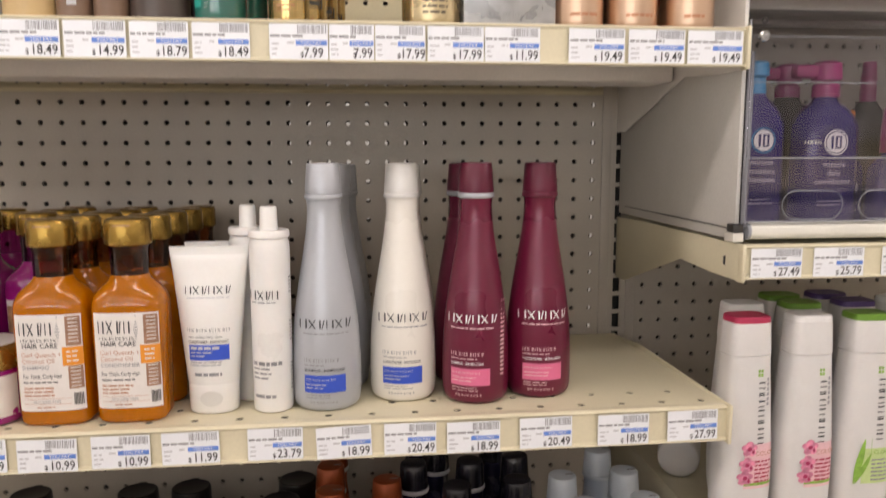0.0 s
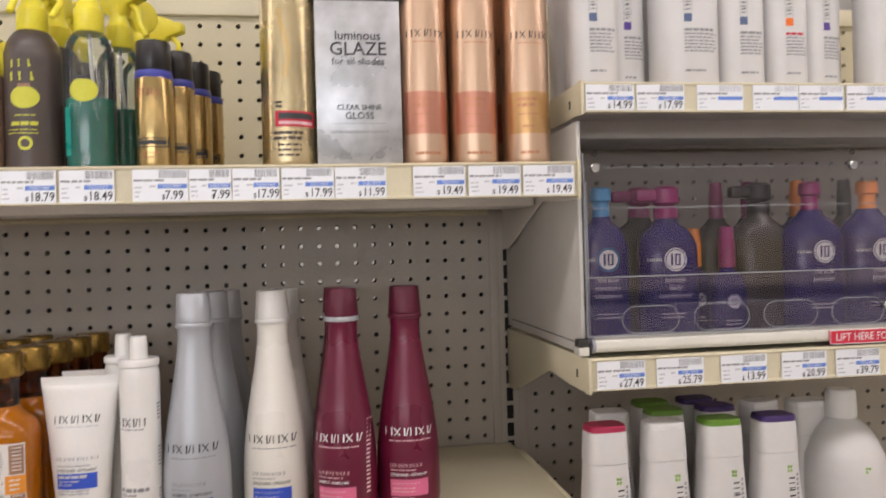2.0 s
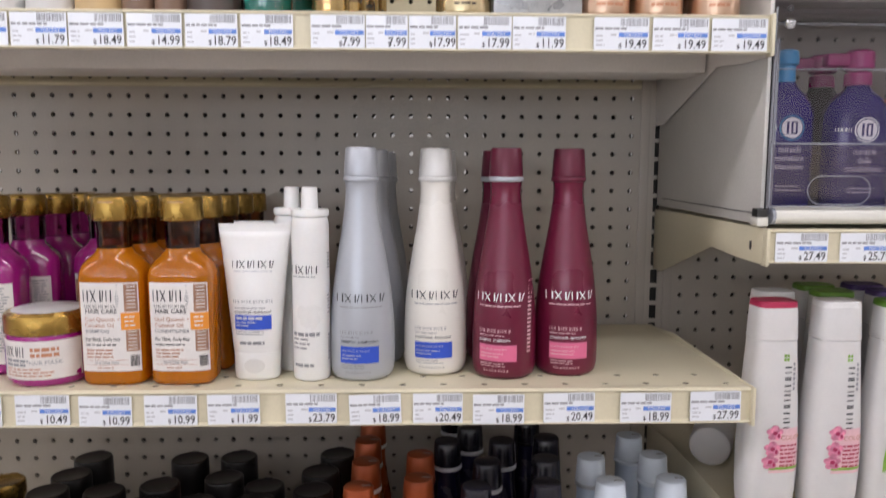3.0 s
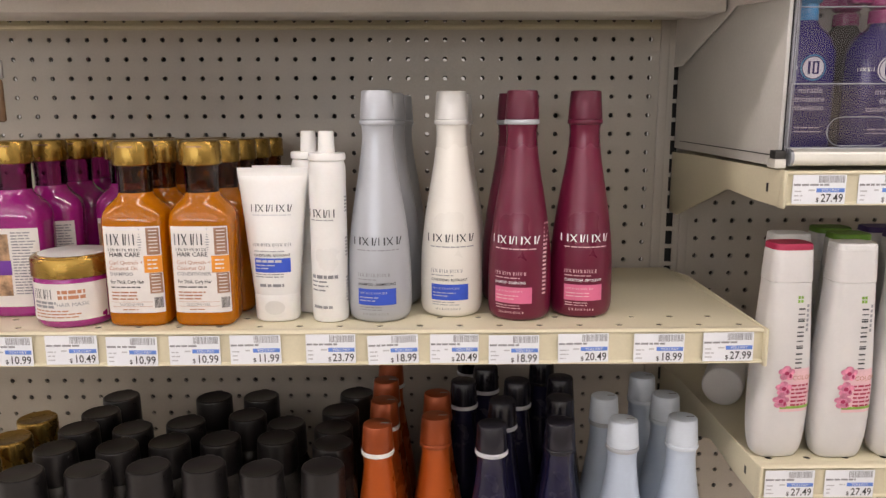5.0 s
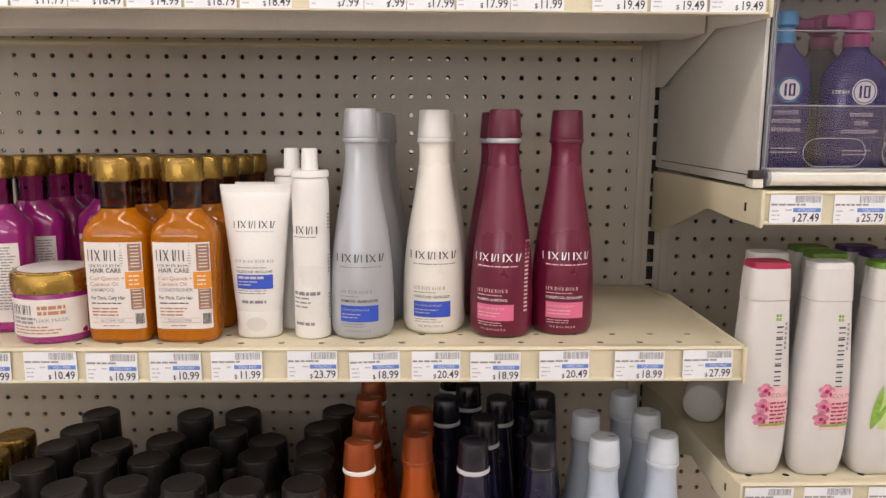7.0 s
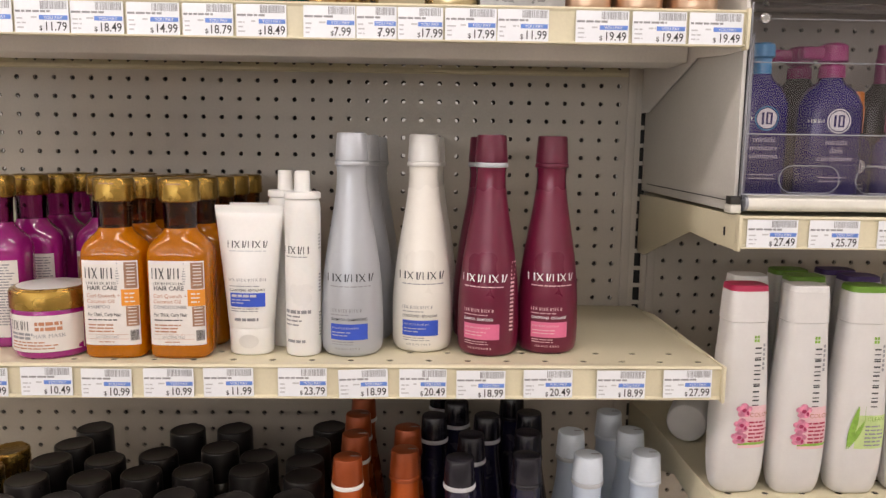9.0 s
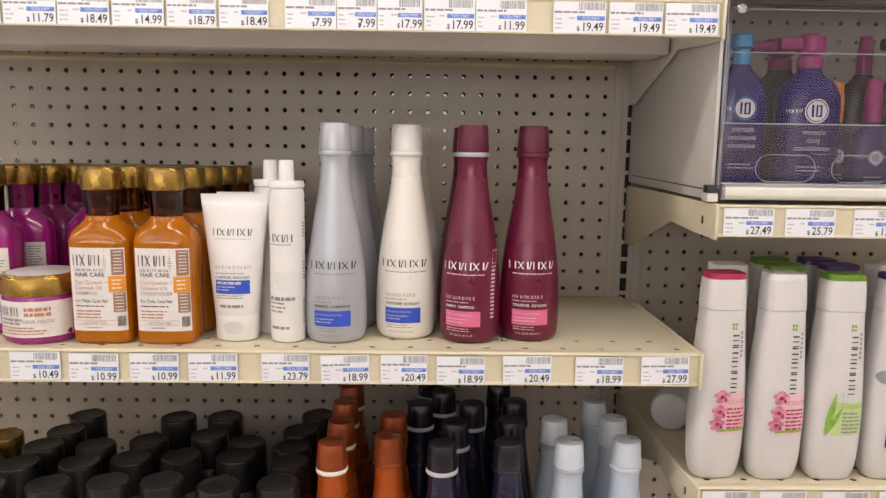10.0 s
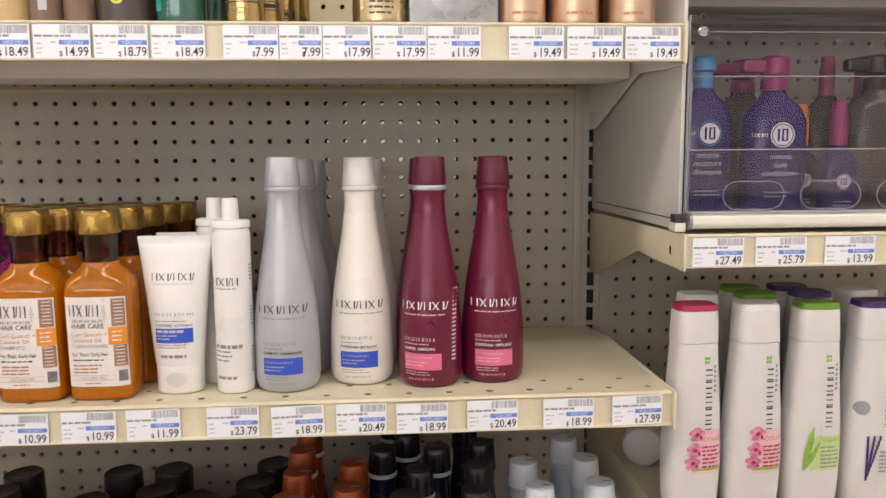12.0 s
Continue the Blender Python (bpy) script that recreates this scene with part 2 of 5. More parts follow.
def tube_path(points, r, seg=8, closed=False):
    """A round rod along points."""
    verts, faces = [], []
    pts = [Vector(p) for p in points]
    n = len(pts)
    for i, p in enumerate(pts):
        a = pts[(i - 1) % n] if closed or i else p
        b = pts[(i + 1) % n] if closed or i < n - 1 else p
        d = (b - a).normalized()
        s = d.cross(Vector((0, 1, 0)) if abs(d.y) < 0.9 else Vector((1, 0, 0))).normalized()
        u = s.cross(d)
        for k in range(seg):
            w = 2 * math.pi * k / seg
            verts.append(p + r * (math.cos(w) * s + math.sin(w) * u))
    for i in range(n if closed else n - 1):
        j = (i + 1) % n
        for k in range(seg):
            l = (k + 1) % seg
            faces.append((i * seg + k, i * seg + l, j * seg + l, j * seg + k))
    if not closed:
        faces += [tuple(range(seg))[::-1], tuple(range((n - 1) * seg, n * seg))]
    return verts, faces


def spline(rows, k=4):
    """Rows of numbers, with a smooth curve put through them."""
    out = []
    n = len(rows)
    for i in range(n - 1):
        p0, p1, p2, p3 = rows[max(i - 1, 0)], rows[i], rows[i + 1], rows[min(i + 2, n - 1)]
        for s in range(k):
            t = s / k
            out.append(tuple(0.5 * (2 * b + (c - a) * t + (2 * a - 5 * b + 4 * c - d) * t * t + (3 * b - a - 3 * c + d) * t ** 3)
                             for a, b, c, d in zip(p0, p1, p2, p3)))
    return out + [tuple(rows[-1])]


class Hull:
    """A standing body of rows (z, rx, ry, power): cross-sections from round (2) to square (8)."""

    def __init__(self, rows, seg=36, smooth=0):
        rows = [r if len(r) == 4 else (r[0], r[1], r[1], 2) for r in rows]
        self.rows = spline(rows, smooth) if smooth else rows
        self.seg = seg

    def build(self):
        verts, faces = [], []
        for z, rx, ry, p in self.rows:
            for k in range(self.seg):
                a = 2 * math.pi * k / self.seg
                c, s = math.cos(a), math.sin(a)
                verts.append((rx * math.copysign(abs(c) ** (2 / p), c), ry * math.copysign(abs(s) ** (2 / p), s), z))
        g = self.seg
        for i in range(len(self.rows) - 1):
            for k in range(g):
                l = (k + 1) % g
                faces.append((i * g + k, i * g + l, (i + 1) * g + l, (i + 1) * g + k))
        faces.append(tuple(range(g))[::-1])
        faces.append(tuple(range((len(self.rows) - 1) * g, len(self.rows) * g)))
        return verts, faces

    def front(self, u, z):
        rows = self.rows
        for a, b in zip(rows, rows[1:]):
            if a[0] <= z <= b[0] and b[0] > a[0]:
                t = (z - a[0]) / (b[0] - a[0])
                _, rx, ry, p = [m + (n - m) * t for m, n in zip(a, b)]
                break
        else:
            _, rx, ry, p = rows[0] if z < rows[0][0] else rows[-1]
        q = min(abs(u / rx), 0.999)
        return -ry * (1 - q ** p) ** (1 / p)


class Flat:
    """A flat front at y."""

    def __init__(self, y=0.0):
        self.y = y

    def front(self, u, z):
        return self.y


def rects(hull, items, off=0.0004):
    """Printed rectangles (u0, u1, z0, z1, lean) that follow the front of a hull."""
    verts, faces = [], []
    for u0, u1, z0, z1, *lean in items:
        lean = lean[0] if lean else 0.0
        nu = max(1, math.ceil(abs(u1 - u0) / 0.004)) if isinstance(hull, Hull) else 1
        nz = max(3 if lean else 1, math.ceil(abs(z1 - z0) / 0.008)) if isinstance(hull, Hull) else 1
        base = len(verts)
        for i in range(nz + 1):
            for j in range(nu + 1):
                u, z = u0 + (u1 - u0) * j / nu + lean * i / nz, z0 + (z1 - z0) * i / nz
                verts.append((u, hull.front(u, z) - off, z))
        for i in range(nz):
            for j in range(nu):
                a = base + i * (nu + 1) + j
                faces.append((a, a + 1, a + nu + 2, a + nu + 1))
    return verts, faces


def disc(hull, u, z, ru, rz=None, off=0.0006, seg=20, inner=0.0):
    """A printed round spot, or a ring when inner is above 0."""
    rz = rz or ru
    verts, faces = [], []
    for ring in (inner, 0.34 + 0.66 * inner, 0.67 + 0.33 * inner, 1.0):
        for k in range(seg):
            a = 2 * math.pi * k / seg
            x, y = u + ru * ring * math.cos(a), z + rz * ring * math.sin(a)
            verts.append((x, hull.front(x, y) - off, y))
    for i in range(3):
        for k in range(seg):
            l = (k + 1) % seg
            faces.append((i * seg + k, i * seg + l, (i + 1) * seg + l, (i + 1) * seg + k))
    return verts, faces


TEXTS = {}


def words(hull, text, u, z, size, off=0.0007, align="CENTER", stretch=1.0, bold=0.0):
    """Lettering that follows the front of a hull, its middle or left end at u, its foot at z."""
    key = (text, align, bold)
    if key not in TEXTS:
        cu = bpy.data.curves.new("lettering", "FONT")
        cu.body, cu.align_x, cu.resolution_u, cu.offset = text, align, 2, bold
        ob = bpy.data.objects.new("lettering", cu)
        scene.collection.objects.link(ob)
        bpy.context.view_layer.update()
        me = bpy.data.meshes.new_from_object(ob.evaluated_get(bpy.context.evaluated_depsgraph_get()))
        TEXTS[key] = ([tuple(v.co) for v in me.vertices], [tuple(p.vertices) for p in me.polygons])
        bpy.data.objects.remove(ob)
        bpy.data.meshes.remove(me)
        bpy.data.curves.remove(cu)
    vs, fs = TEXTS[key]
    verts = []
    for x, y, _ in vs:
        p, q = u + x * size * stretch, z + y * size
        verts.append((p, hull.front(p, q) - off, q))
    return verts, list(fs)


def strokes(u0, u1, z0, z1, letters, fill=0.74):
    """A row of thin plain strokes, upright and slanting, where a name stands."""
    w, h, out = (u1 - u0) / letters, z1 - z0, []
    thin = 0.12 * w
    z0, z1 = z0 + 0.1 * h, z1 - 0.1 * h
    for i in range(letters):
        a, b = u0 + i * w, u0 + (i + fill) * w
        if i % 3 == 1:
            run = b - a - thin
            out += [(a, a + thin, z0, z1, run), (b - 1.5 * thin, b, z0, z1, -run)]
        elif i % 3 == 2:
            out += [(a + 0.2 * w, a + 0.2 * w + 1.5 * thin, z0, z1), (a + 0.45 * w, a + 0.45 * w + thin, z0, z1, b - a - 0.45 * w - thin)]
        else:
            out += [(a, a + thin, z0, z1), (b - 1.5 * thin, b, z0, z1)]
    return out


def side_strokes(u0, u1, z0, z1, letters, fill=0.72):
    """Upright and level strokes for a name that runs up a bottle."""
    return [(r[2], r[3], r[0], r[1]) for r in strokes(z0, z1, u0, u1, letters, fill)]


def lines(rng, u0, u1, ztop, count, step, height, ragged=0.3):
    """Rows of plain word bars."""
    out = []
    for i in range(count):
        u, end = u0, u1 - rng.random() * ragged * (u1 - u0)
        while u < end - 0.001:
            w = min(rng.uniform(0.003, 0.009), end - u)
            out.append((u, u + w, ztop - i * step - height, ztop - i * step))
            u += w + 0.0011
    return out


def merge(*pairs):
    verts, faces = [], []
    for v, f in pairs:
        n = len(verts)
        verts += v
        faces += [tuple(i + n for i in p) for p in f]
    return verts, faces


def perforated(x0, z0, cols, rows, px, pz, r, depth):
    """A sheet in x, z with a round hole in every cell; the holes have walls. Front at y = 0."""
    verts, faces, known = [], [], {}
    ring = [(1, 0), (1, 1), (0, 1), (-1, 1), (-1, 0), (-1, -1), (0, -1), (1, -1)]
    for i in range(cols):
        for j in range(rows):
            cx, cz, rim = x0 + i * px, z0 + j * pz, []
            for a, b in ring:
                key = (2 * i + a, 2 * j + b)
                if key not in known:
                    known[key] = len(verts)
                    verts.append((cx + a * px / 2, 0, cz + b * pz / 2))
                rim.append(known[key])
            n = len(verts)
            for y in (0, depth):
                for k in range(8):
                    a = math.pi * k / 4
                    verts.append((cx + r * math.cos(a), y, cz + r * math.sin(a)))
            for k in range(8):
                l = (k + 1) % 8
                faces.append((rim[k], n + k, n + l, rim[l]))
                faces.append((n + k, n + 8 + k, n + 8 + l, n + l))
    return verts, faces


# ---- the room ----
def room_piece(name, bm, material, label, category):
    ob = part(name, bm, material, None)
    return tagged(ob, label, category, kind="structure")


room_piece("floor", block(-13, 6, -9.0, 5.0, -0.1, 0), TILE, "pale grey vinyl tile shop floor", "floor")
room_piece("ceiling", block(-13, 6, -9.0, 5.0, 3.0, 3.1), CEIL, "white suspended shop ceiling", "ceiling")
room_piece("wall_north", block(-13, 6, 5.0, 5.1, 0, 3.0), WALL, "plain off-white shop wall", "wall")
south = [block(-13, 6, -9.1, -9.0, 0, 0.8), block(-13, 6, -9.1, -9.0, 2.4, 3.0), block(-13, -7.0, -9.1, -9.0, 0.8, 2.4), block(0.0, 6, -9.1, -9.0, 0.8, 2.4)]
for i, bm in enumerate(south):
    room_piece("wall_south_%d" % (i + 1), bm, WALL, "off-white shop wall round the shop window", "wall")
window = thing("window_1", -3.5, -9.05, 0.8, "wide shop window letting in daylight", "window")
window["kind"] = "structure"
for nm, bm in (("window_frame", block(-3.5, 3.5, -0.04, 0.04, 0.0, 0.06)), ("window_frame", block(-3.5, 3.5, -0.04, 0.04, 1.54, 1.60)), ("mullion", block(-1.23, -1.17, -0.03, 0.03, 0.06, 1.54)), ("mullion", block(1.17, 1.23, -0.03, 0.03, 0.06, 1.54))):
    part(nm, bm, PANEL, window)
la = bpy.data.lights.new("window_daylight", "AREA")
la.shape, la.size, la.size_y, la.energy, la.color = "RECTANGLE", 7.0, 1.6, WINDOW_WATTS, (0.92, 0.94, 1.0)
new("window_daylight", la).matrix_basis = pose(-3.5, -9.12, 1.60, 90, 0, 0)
room_piece("wall_east", block(6.0, 6.1, -9.0, 5.0, 0, 3.0), WALL, "plain off-white shop wall", "wall")
room_piece("wall_west", block(-13.1, -13.0, -9.0, 5.0, 0, 3.0), WALL, "plain off-white shop wall", "wall")


def ceiling_light(x, y, watts, length=3.6):
    ob = thing("ceiling_light", x, y, 2.93, "long white fluorescent ceiling light", "ceiling light", "ceiling lights")
    part("housing", block(-length / 2, length / 2, -0.16, 0.16, 0.03, 0.07, 0.008), WHITE, ob)
    part("diffuser", block(-length / 2 + 0.01, length / 2 - 0.01, -0.14, 0.14, 0.0, 0.03, 0.004), TUBE_LIGHT, ob, "glowing white diffuser")
    la = bpy.data.lights.new("ceiling_lamp", "AREA")
    la.shape, la.size, la.size_y, la.energy, la.color = "RECTANGLE", length, 0.28, watts, LAMP_COLOR
    lo = new("ceiling_lamp", la)
    lo.matrix_basis = pose(x, y, 2.92)


for ly in (-1.45, -4.6, -6.8, 2.2):
    for lx in (-7.8, -3.9, 0.0, 3.9):
        ceiling_light(lx, ly, AISLE_WATTS if ly > -2 and ly < 0 else LAMP_WATTS)

# the far side of the aisle: unseen shelving added to bounce and block light
opposite = thing("unseen_shelving", 0, -3.0, 0, "unseen shelving with goods, added to shape light across the aisle", "shelving")
part("back", block(-5, 5, -0.03, 0.03, 0, 1.38), CREAM, opposite)
for zs in (0.15, 0.5, 0.85, 1.2):
    part("shelf", block(-5, 5, 0.03, 0.4, zs - 0.03, zs, 0.004), CREAM, opposite)
    if zs < 1.1:
        part("goods", block(-4.95, 4.95, 0.05, 0.36, zs + 0.001, zs + 0.26, 0.01), FAR, opposite)


# ---- the shelving: boards, uprights, shelves ----
def pegboard(name, x0, cols, first, rows, material, label, lift=0.0):
    z0 = ZHOLE + (first - 34) * PITCH + lift
    me = mesh_of(name, *perforated(x0, z0, cols, rows, PITCH, PITCH, 0.0034, 0.005), material, smooth=False)
    ob = new(name, me)
    tagged(ob, label, "pegboard", kind="structure")
    # rear copy of the board, coloured dark to paint shade into the holes
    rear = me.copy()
    rear.materials[0] = REAR_SHADE
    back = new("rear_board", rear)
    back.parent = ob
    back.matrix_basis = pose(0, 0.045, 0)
    return ob


COLS = 47
pegboard("pegboard_west", -(COLS - 1) * PITCH, COLS, 0, 35, BOARD, "beige perforated metal back panel of shop shelving")
pegboard("pegboard_west_upper", -(COLS - 1) * PITCH, COLS, 35, 11, BOARD_HIGH, "cream yellow perforated metal upper back panel")
pegboard("pegboard_east", 0.0767, COLS, 0, 39, BOARD, "beige perforated metal back panel of shop shelving", 0.005)
pegboard("pegboard_east_upper", 0.0767, COLS, 39, 7, BOARD_HIGH, "cream yellow perforated metal upper back panel", 0.005)
XB = 0.0767 + (COLS - 0.5) * PITCH
Z_BOARD_TOP = ZHOLE + 11.5 * PITCH
for nm, xa, xb in (("top_rail_west", -(COLS - 0.5) * PITCH, 0.013), ("top_rail_east", 0.0640, XB)):
    ob = part(nm, block(xa, xb, -0.008, 0.055, Z_BOARD_TOP, Z_BOARD_TOP + 0.026, 0.002), CREAM, None)
    tagged(ob, "cream metal rail along the top of the back panel", "rail", kind="structure")
for nm, xa, xb in (("panel_strip_west", 0.0127, 0.0255), ("panel_strip_east", 0.0515, 0.0640)):
    ob = part(nm, block(xa, xb, -0.003, 0.010, 0.05, Z_BOARD_TOP + 0.012, 0.0012), BOARD, None)
    tagged(ob, "folded edge strip of the back panel", "trim", kind="structure")

ob = part("splice_rail", block(-(COLS - 0.5) * PITCH, 0.0122, -0.004, 0.002, 1.4145, 1.4195, 0.001), CREAM, None)
tagged(ob, "cream joint rail between two back panels", "rail", kind="structure")

# upright with a column of slots
upright = thing("upright", 0.0385, 0, 0, "cream steel upright with a column of dark slots", "upright")
upright["kind"] = "structure"
verts, faces = [], []
hw, sw, sh = 0.0130, 0.0050, 0.0098
for j in range(66):
    cz, n = ZHOLE - 53.75 * PITCH + j * PITCH, len(verts)
    for a, b in ((-hw, -PITCH / 2), (hw, -PITCH / 2), (hw, PITCH / 2), (-hw, PITCH / 2)):
        verts.append((a, 0, cz + b))
    for a, b in ((-sw, -sh), (sw, -sh), (sw, sh), (-sw, sh)):
        verts.append((a, 0, cz + b))
    for a, b in ((-sw, -sh), (sw, -sh), (sw, sh), (-sw, sh)):
        verts.append((a, 0.003, cz + b))
    for k in range(4):
        l = (k + 1) % 4
        faces.append((n + k, n + l, n + 4 + l, n + 4 + k))
        faces.append((n + 4 + k, n + 4 + l, n + 8 + l, n + 8 + k))
face = part("slotted_face", (verts, faces), BOARD, upright)
# channel coloured near-black so the slots show painted-in shade
part("channel", block(-hw, hw, 0.02, 0.045, 0.0, Z_BOARD_TOP + 0.012), DARK, upright)

SHELF_GROUP = "shop shelves"


def gondola_shelf(x0, x1, z, label, drop=0.0, rail=0.034, holes=True):
    """A shelf with its deck, folded price rail, end brackets; the deck falls by drop towards the back."""
    ob = thing("gondola_shelf", 0, 0, z, label, "shelf", SHELF_GROUP)
    pf = 0.0400
    cols = int((x1 - x0) / pf)
    xs = (x1 - x0) / cols
    y0 = FRONT + 0.004
    pts = []
    if holes:
        v1, f1 = perforated(x0 + xs / 2, y0 + 0.0165, cols, 1, xs, 0.033, 0.0040, -0.001)
        v2, f2 = perforated(x0 + xs, y0 + 0.0495, cols - 1, 1, xs, 0.033, 0.0040, -0.001)
        v3 = [(x0, 0, y0 + 0.033), (x0 + xs / 2, 0, y0 + 0.033), (x0 + xs / 2, 0, y0 + 0.066), (x0, 0, y0 + 0.066),
              (x1 - xs / 2, 0, y0 + 0.033), (x1, 0, y0 + 0.033), (x1, 0, y0 + 0.066), (x1 - xs / 2, 0, y0 + 0.066),
              (x0, 0, y0 + 0.066), (x1, 0, y0 + 0.066), (x1, 0, -0.004), (x0, 0, -0.004)]
        vs, fs = merge((v1, f1), (v2, f2), (v3, [(0, 1, 2, 3), (4, 5, 6, 7), (8, 9, 10, 11)]))
        slope = drop / (-FRONT)
        vs = [(x, zz, y - (zz - FRONT) * slope) for x, y, zz in vs]
        part("deck", (vs, fs), CREAM, ob)
        # added near-black sheet, painted-in shade seen through the deck holes
        part("hole_shade", block(x0 + 0.005, x1 - 0.005, y0 + 0.009, y0 + 0.085, -0.0094 - drop * 0.2, -0.0080 - drop * 0.2), DARK, ob, "dark sheet painting shade under the perforated edge")
    part("underside", extrude_yz([(y0 + 0.006, -0.0095), (-0.004, -0.0095 - drop), (-0.004, -0.012 - drop), (y0 + 0.006, -0.012)], x0 + 0.003, x1 - 0.003), UNDER, ob)
    part("stiffener", block(x0 + 0.005, x1 - 0.005, -0.186, -0.116, -0.0345 - drop * 0.5, -0.0115 - drop * 0.5, 0.0015), UNDER, ob, "folded stiffening channel under the shelf")
    part("back_lip", block(x0 + 0.004, x1 - 0.004, -0.034, -0.0045, -0.0245 - drop, -0.0115 - drop, 0.001), UNDER, ob)
    # rail: an upright face with small lips that hold the tags
    r = rail
    part("price_rail", extrude_yz([(FRONT + 0.010, 0.0), (FRONT, 0.001), (FRONT - 0.003, -0.0012), (FRONT - 0.001, -0.0035), (FRONT - 0.001, -r + 0.003),
                                   (FRONT - 0.004, -r + 0.002), (FRONT - 0.004, -r), (FRONT + 0.008, -r), (FRONT + 0.006, -0.004)], x0 + 0.0035, x1 - 0.0035, 0.0004), CREAM, ob)
    for xe, sgn in ((x0, 1), (x1, -1)):
        # end cheek: deep at the back, rising to the front lip
        a, b = sorted((xe, xe + sgn * 0.0025))
        part("bracket", extrude_yz([(FRONT + 0.002, 0.001), (FRONT + 0.002, -r - 0.002), (FRONT + 0.055, -r - 0.002), (-0.206, -0.031), (-0.030, -0.086 - drop), (0.002, -0.086 - drop),
                                    (0.002, -0.002 - drop), (-0.1, 0.0)], a, b, 0.0005), UNDER if z == Z_TOP else CREAM, ob)
        a, b = sorted((xe + sgn * 0.0002, xe + sgn * 0.0038))
        part("rail_end", block(a, b, FRONT - 0.007, FRONT + 0.006, -r - 0.003, 0.002, 0.0014), CREAM, ob)
        part("bracket_slot", block(*sorted((xe - sgn * 0.0006, xe + sgn * 0.001)), FRONT + 0.026, FRONT + 0.030, -0.022, -0.0135, 0.0003), DARK, ob)
    return ob


XW = X_END - 1.219
XE = 0.0375 + 1.219
gondola_shelf(XW, X_END, Z_TOP, "cream metal shelf carrying sprays, gels and cans", 0.0, 0.034)
gondola_shelf(XW, X_END, Z_MAIN, "cream metal shelf with shampoo bottles, partly empty", 0.010, 0.034)
gondola_shelf(XW, X_END, Z_LOW, "cream metal lower shelf crowded with capped bottles", 0.010, 0.034)
gondola_shelf(0.0375, XE, Z_HIGH, "cream metal shelf with white shampoo bottles", 0.0, 0.030)
gondola_shelf(0.0375, XE, Z_CASE, "cream metal shelf carrying a locked clear case", 0.0, 0.032)
gondola_shelf(0.0375, XE, Z_SIDE, "cream metal shelf with tall white bottles", 0.008, 0.034)
for nm, xa, xb in (("base_deck_west", XW, X_END), ("base_deck_east", 0.0375, XE)):
    ob = part(nm, block(xa, xb, -0.40, 0.0, 0.0, 0.14, 0.004), CREAM, None)
    tagged(ob, "cream metal base of the shelving", "base", kind="structure")
    ob["category"] = "shelf base"


def deck_z(z, drop, y):
    return z - (y - FRONT) * drop / (-FRONT)


# ---- price tags ----
def price_tag(x, z, price, tilt=0.0, w=0.048, h=0.0295, washed_out=False):
    rng = random.Random(int((x + 3) * 10007 + z * 997))
    ob = thing("price_tag", x, FRONT - 0.0034, z, "white paper shelf price tag with barcode and blue band", "price tag", "price tags")
    ob.matrix_basis = pose(x, FRONT - 0.0038, z, 0, tilt, 0)
    flat = Flat(-0.0004)
    part("paper", block(-w / 2, w / 2, -0.0004, 0.0004, 0, h), TAG, ob)
    bars, u = [], -0.02 * w
    while u < 0.46 * w:
        b = rng.choice((0.0004, 0.0006, 0.0009))
        bars.append((u, u + b, 0.73 * h, 0.97 * h))
        u += b + rng.choice((0.0004, 0.0005, 0.0008))
    # paler ink and missing words stand in for glare on the tag
    part("barcode", rects(flat, bars, 0.0002), INK_GREY if not washed_out else INK_PALE, ob)
    part("band", rects(flat, [(-0.05 * w, 0.48 * w, 0.40 * h, 0.54 * h)], 0.0002), TAG_BLUE, ob, "blue band")
    if not washed_out:
        part("band_lettering", words(flat, "YOU PAY", 0.21 * w, 0.42 * h, 0.0042, 0.0004), WHITE_INK, ob)
    part("name_line", rects(flat, lines(rng, -0.48 * w, 0.2 * w, 0.69 * h, 1, 0.004, 0.0019, 0.2), 0.0002), INK_GREY, ob)
    part("small_print", rects(flat, lines(rng, -0.46 * w, -0.28 * w, 0.46 * h, 3, 0.0042, 0.0013, 0.5) + lines(rng, -0.2 * w, -0.06 * w, 0.5 * h, 1, 0.004, 0.0016), 0.0002), INK_PALE, ob)
    if price and not washed_out:
        part("price", words(flat, price, 0.25 * w, 0.07 * h, 0.0113, 0.0003, stretch=0.86, bold=0.010), INK, ob)
        part("currency_sign", words(flat, "$", -0.0012 if len(price) > 4 else 0.0026, 0.07 * h, 0.0062, 0.0003, bold=0.01), INK, ob)
    elif price:
        part("price", words(flat, price, 0.25 * w, 0.07 * h, 0.0125, 0.0003, stretch=0.82), INK_PALE, ob)
    return ob


for price, x, w, dz, tilt in (("10.99", -0.715, 0.049, 0.0, 0.6), ("10.49", -0.652, 0.051, 0.001, 0), ("10.99", -0.593, 0.050, -0.0006, 0.5), ("10.99", -0.531, 0.050, 0, 0),
                        ("11.99", -0.471, 0.050, 0.0006, -0.6), ("23.79", -0.397, 0.049, 0.001, 0), ("18.99", -0.335, 0.050, 0, -2.0), ("20.49", -0.275, 0.048, 0.0005, 0),
                        ("18.99", -0.216, 0.050, -0.0008, 0), ("20.49", -0.147, 0.050, 0.0004, -0.8), ("18.99", -0.072, 0.050, 0, 0), ("27.99", -0.003, 0.050, 0.001, -0.8)):
    price_tag(x, Z_MAIN - 0.0325 + dz, price, tilt, w)
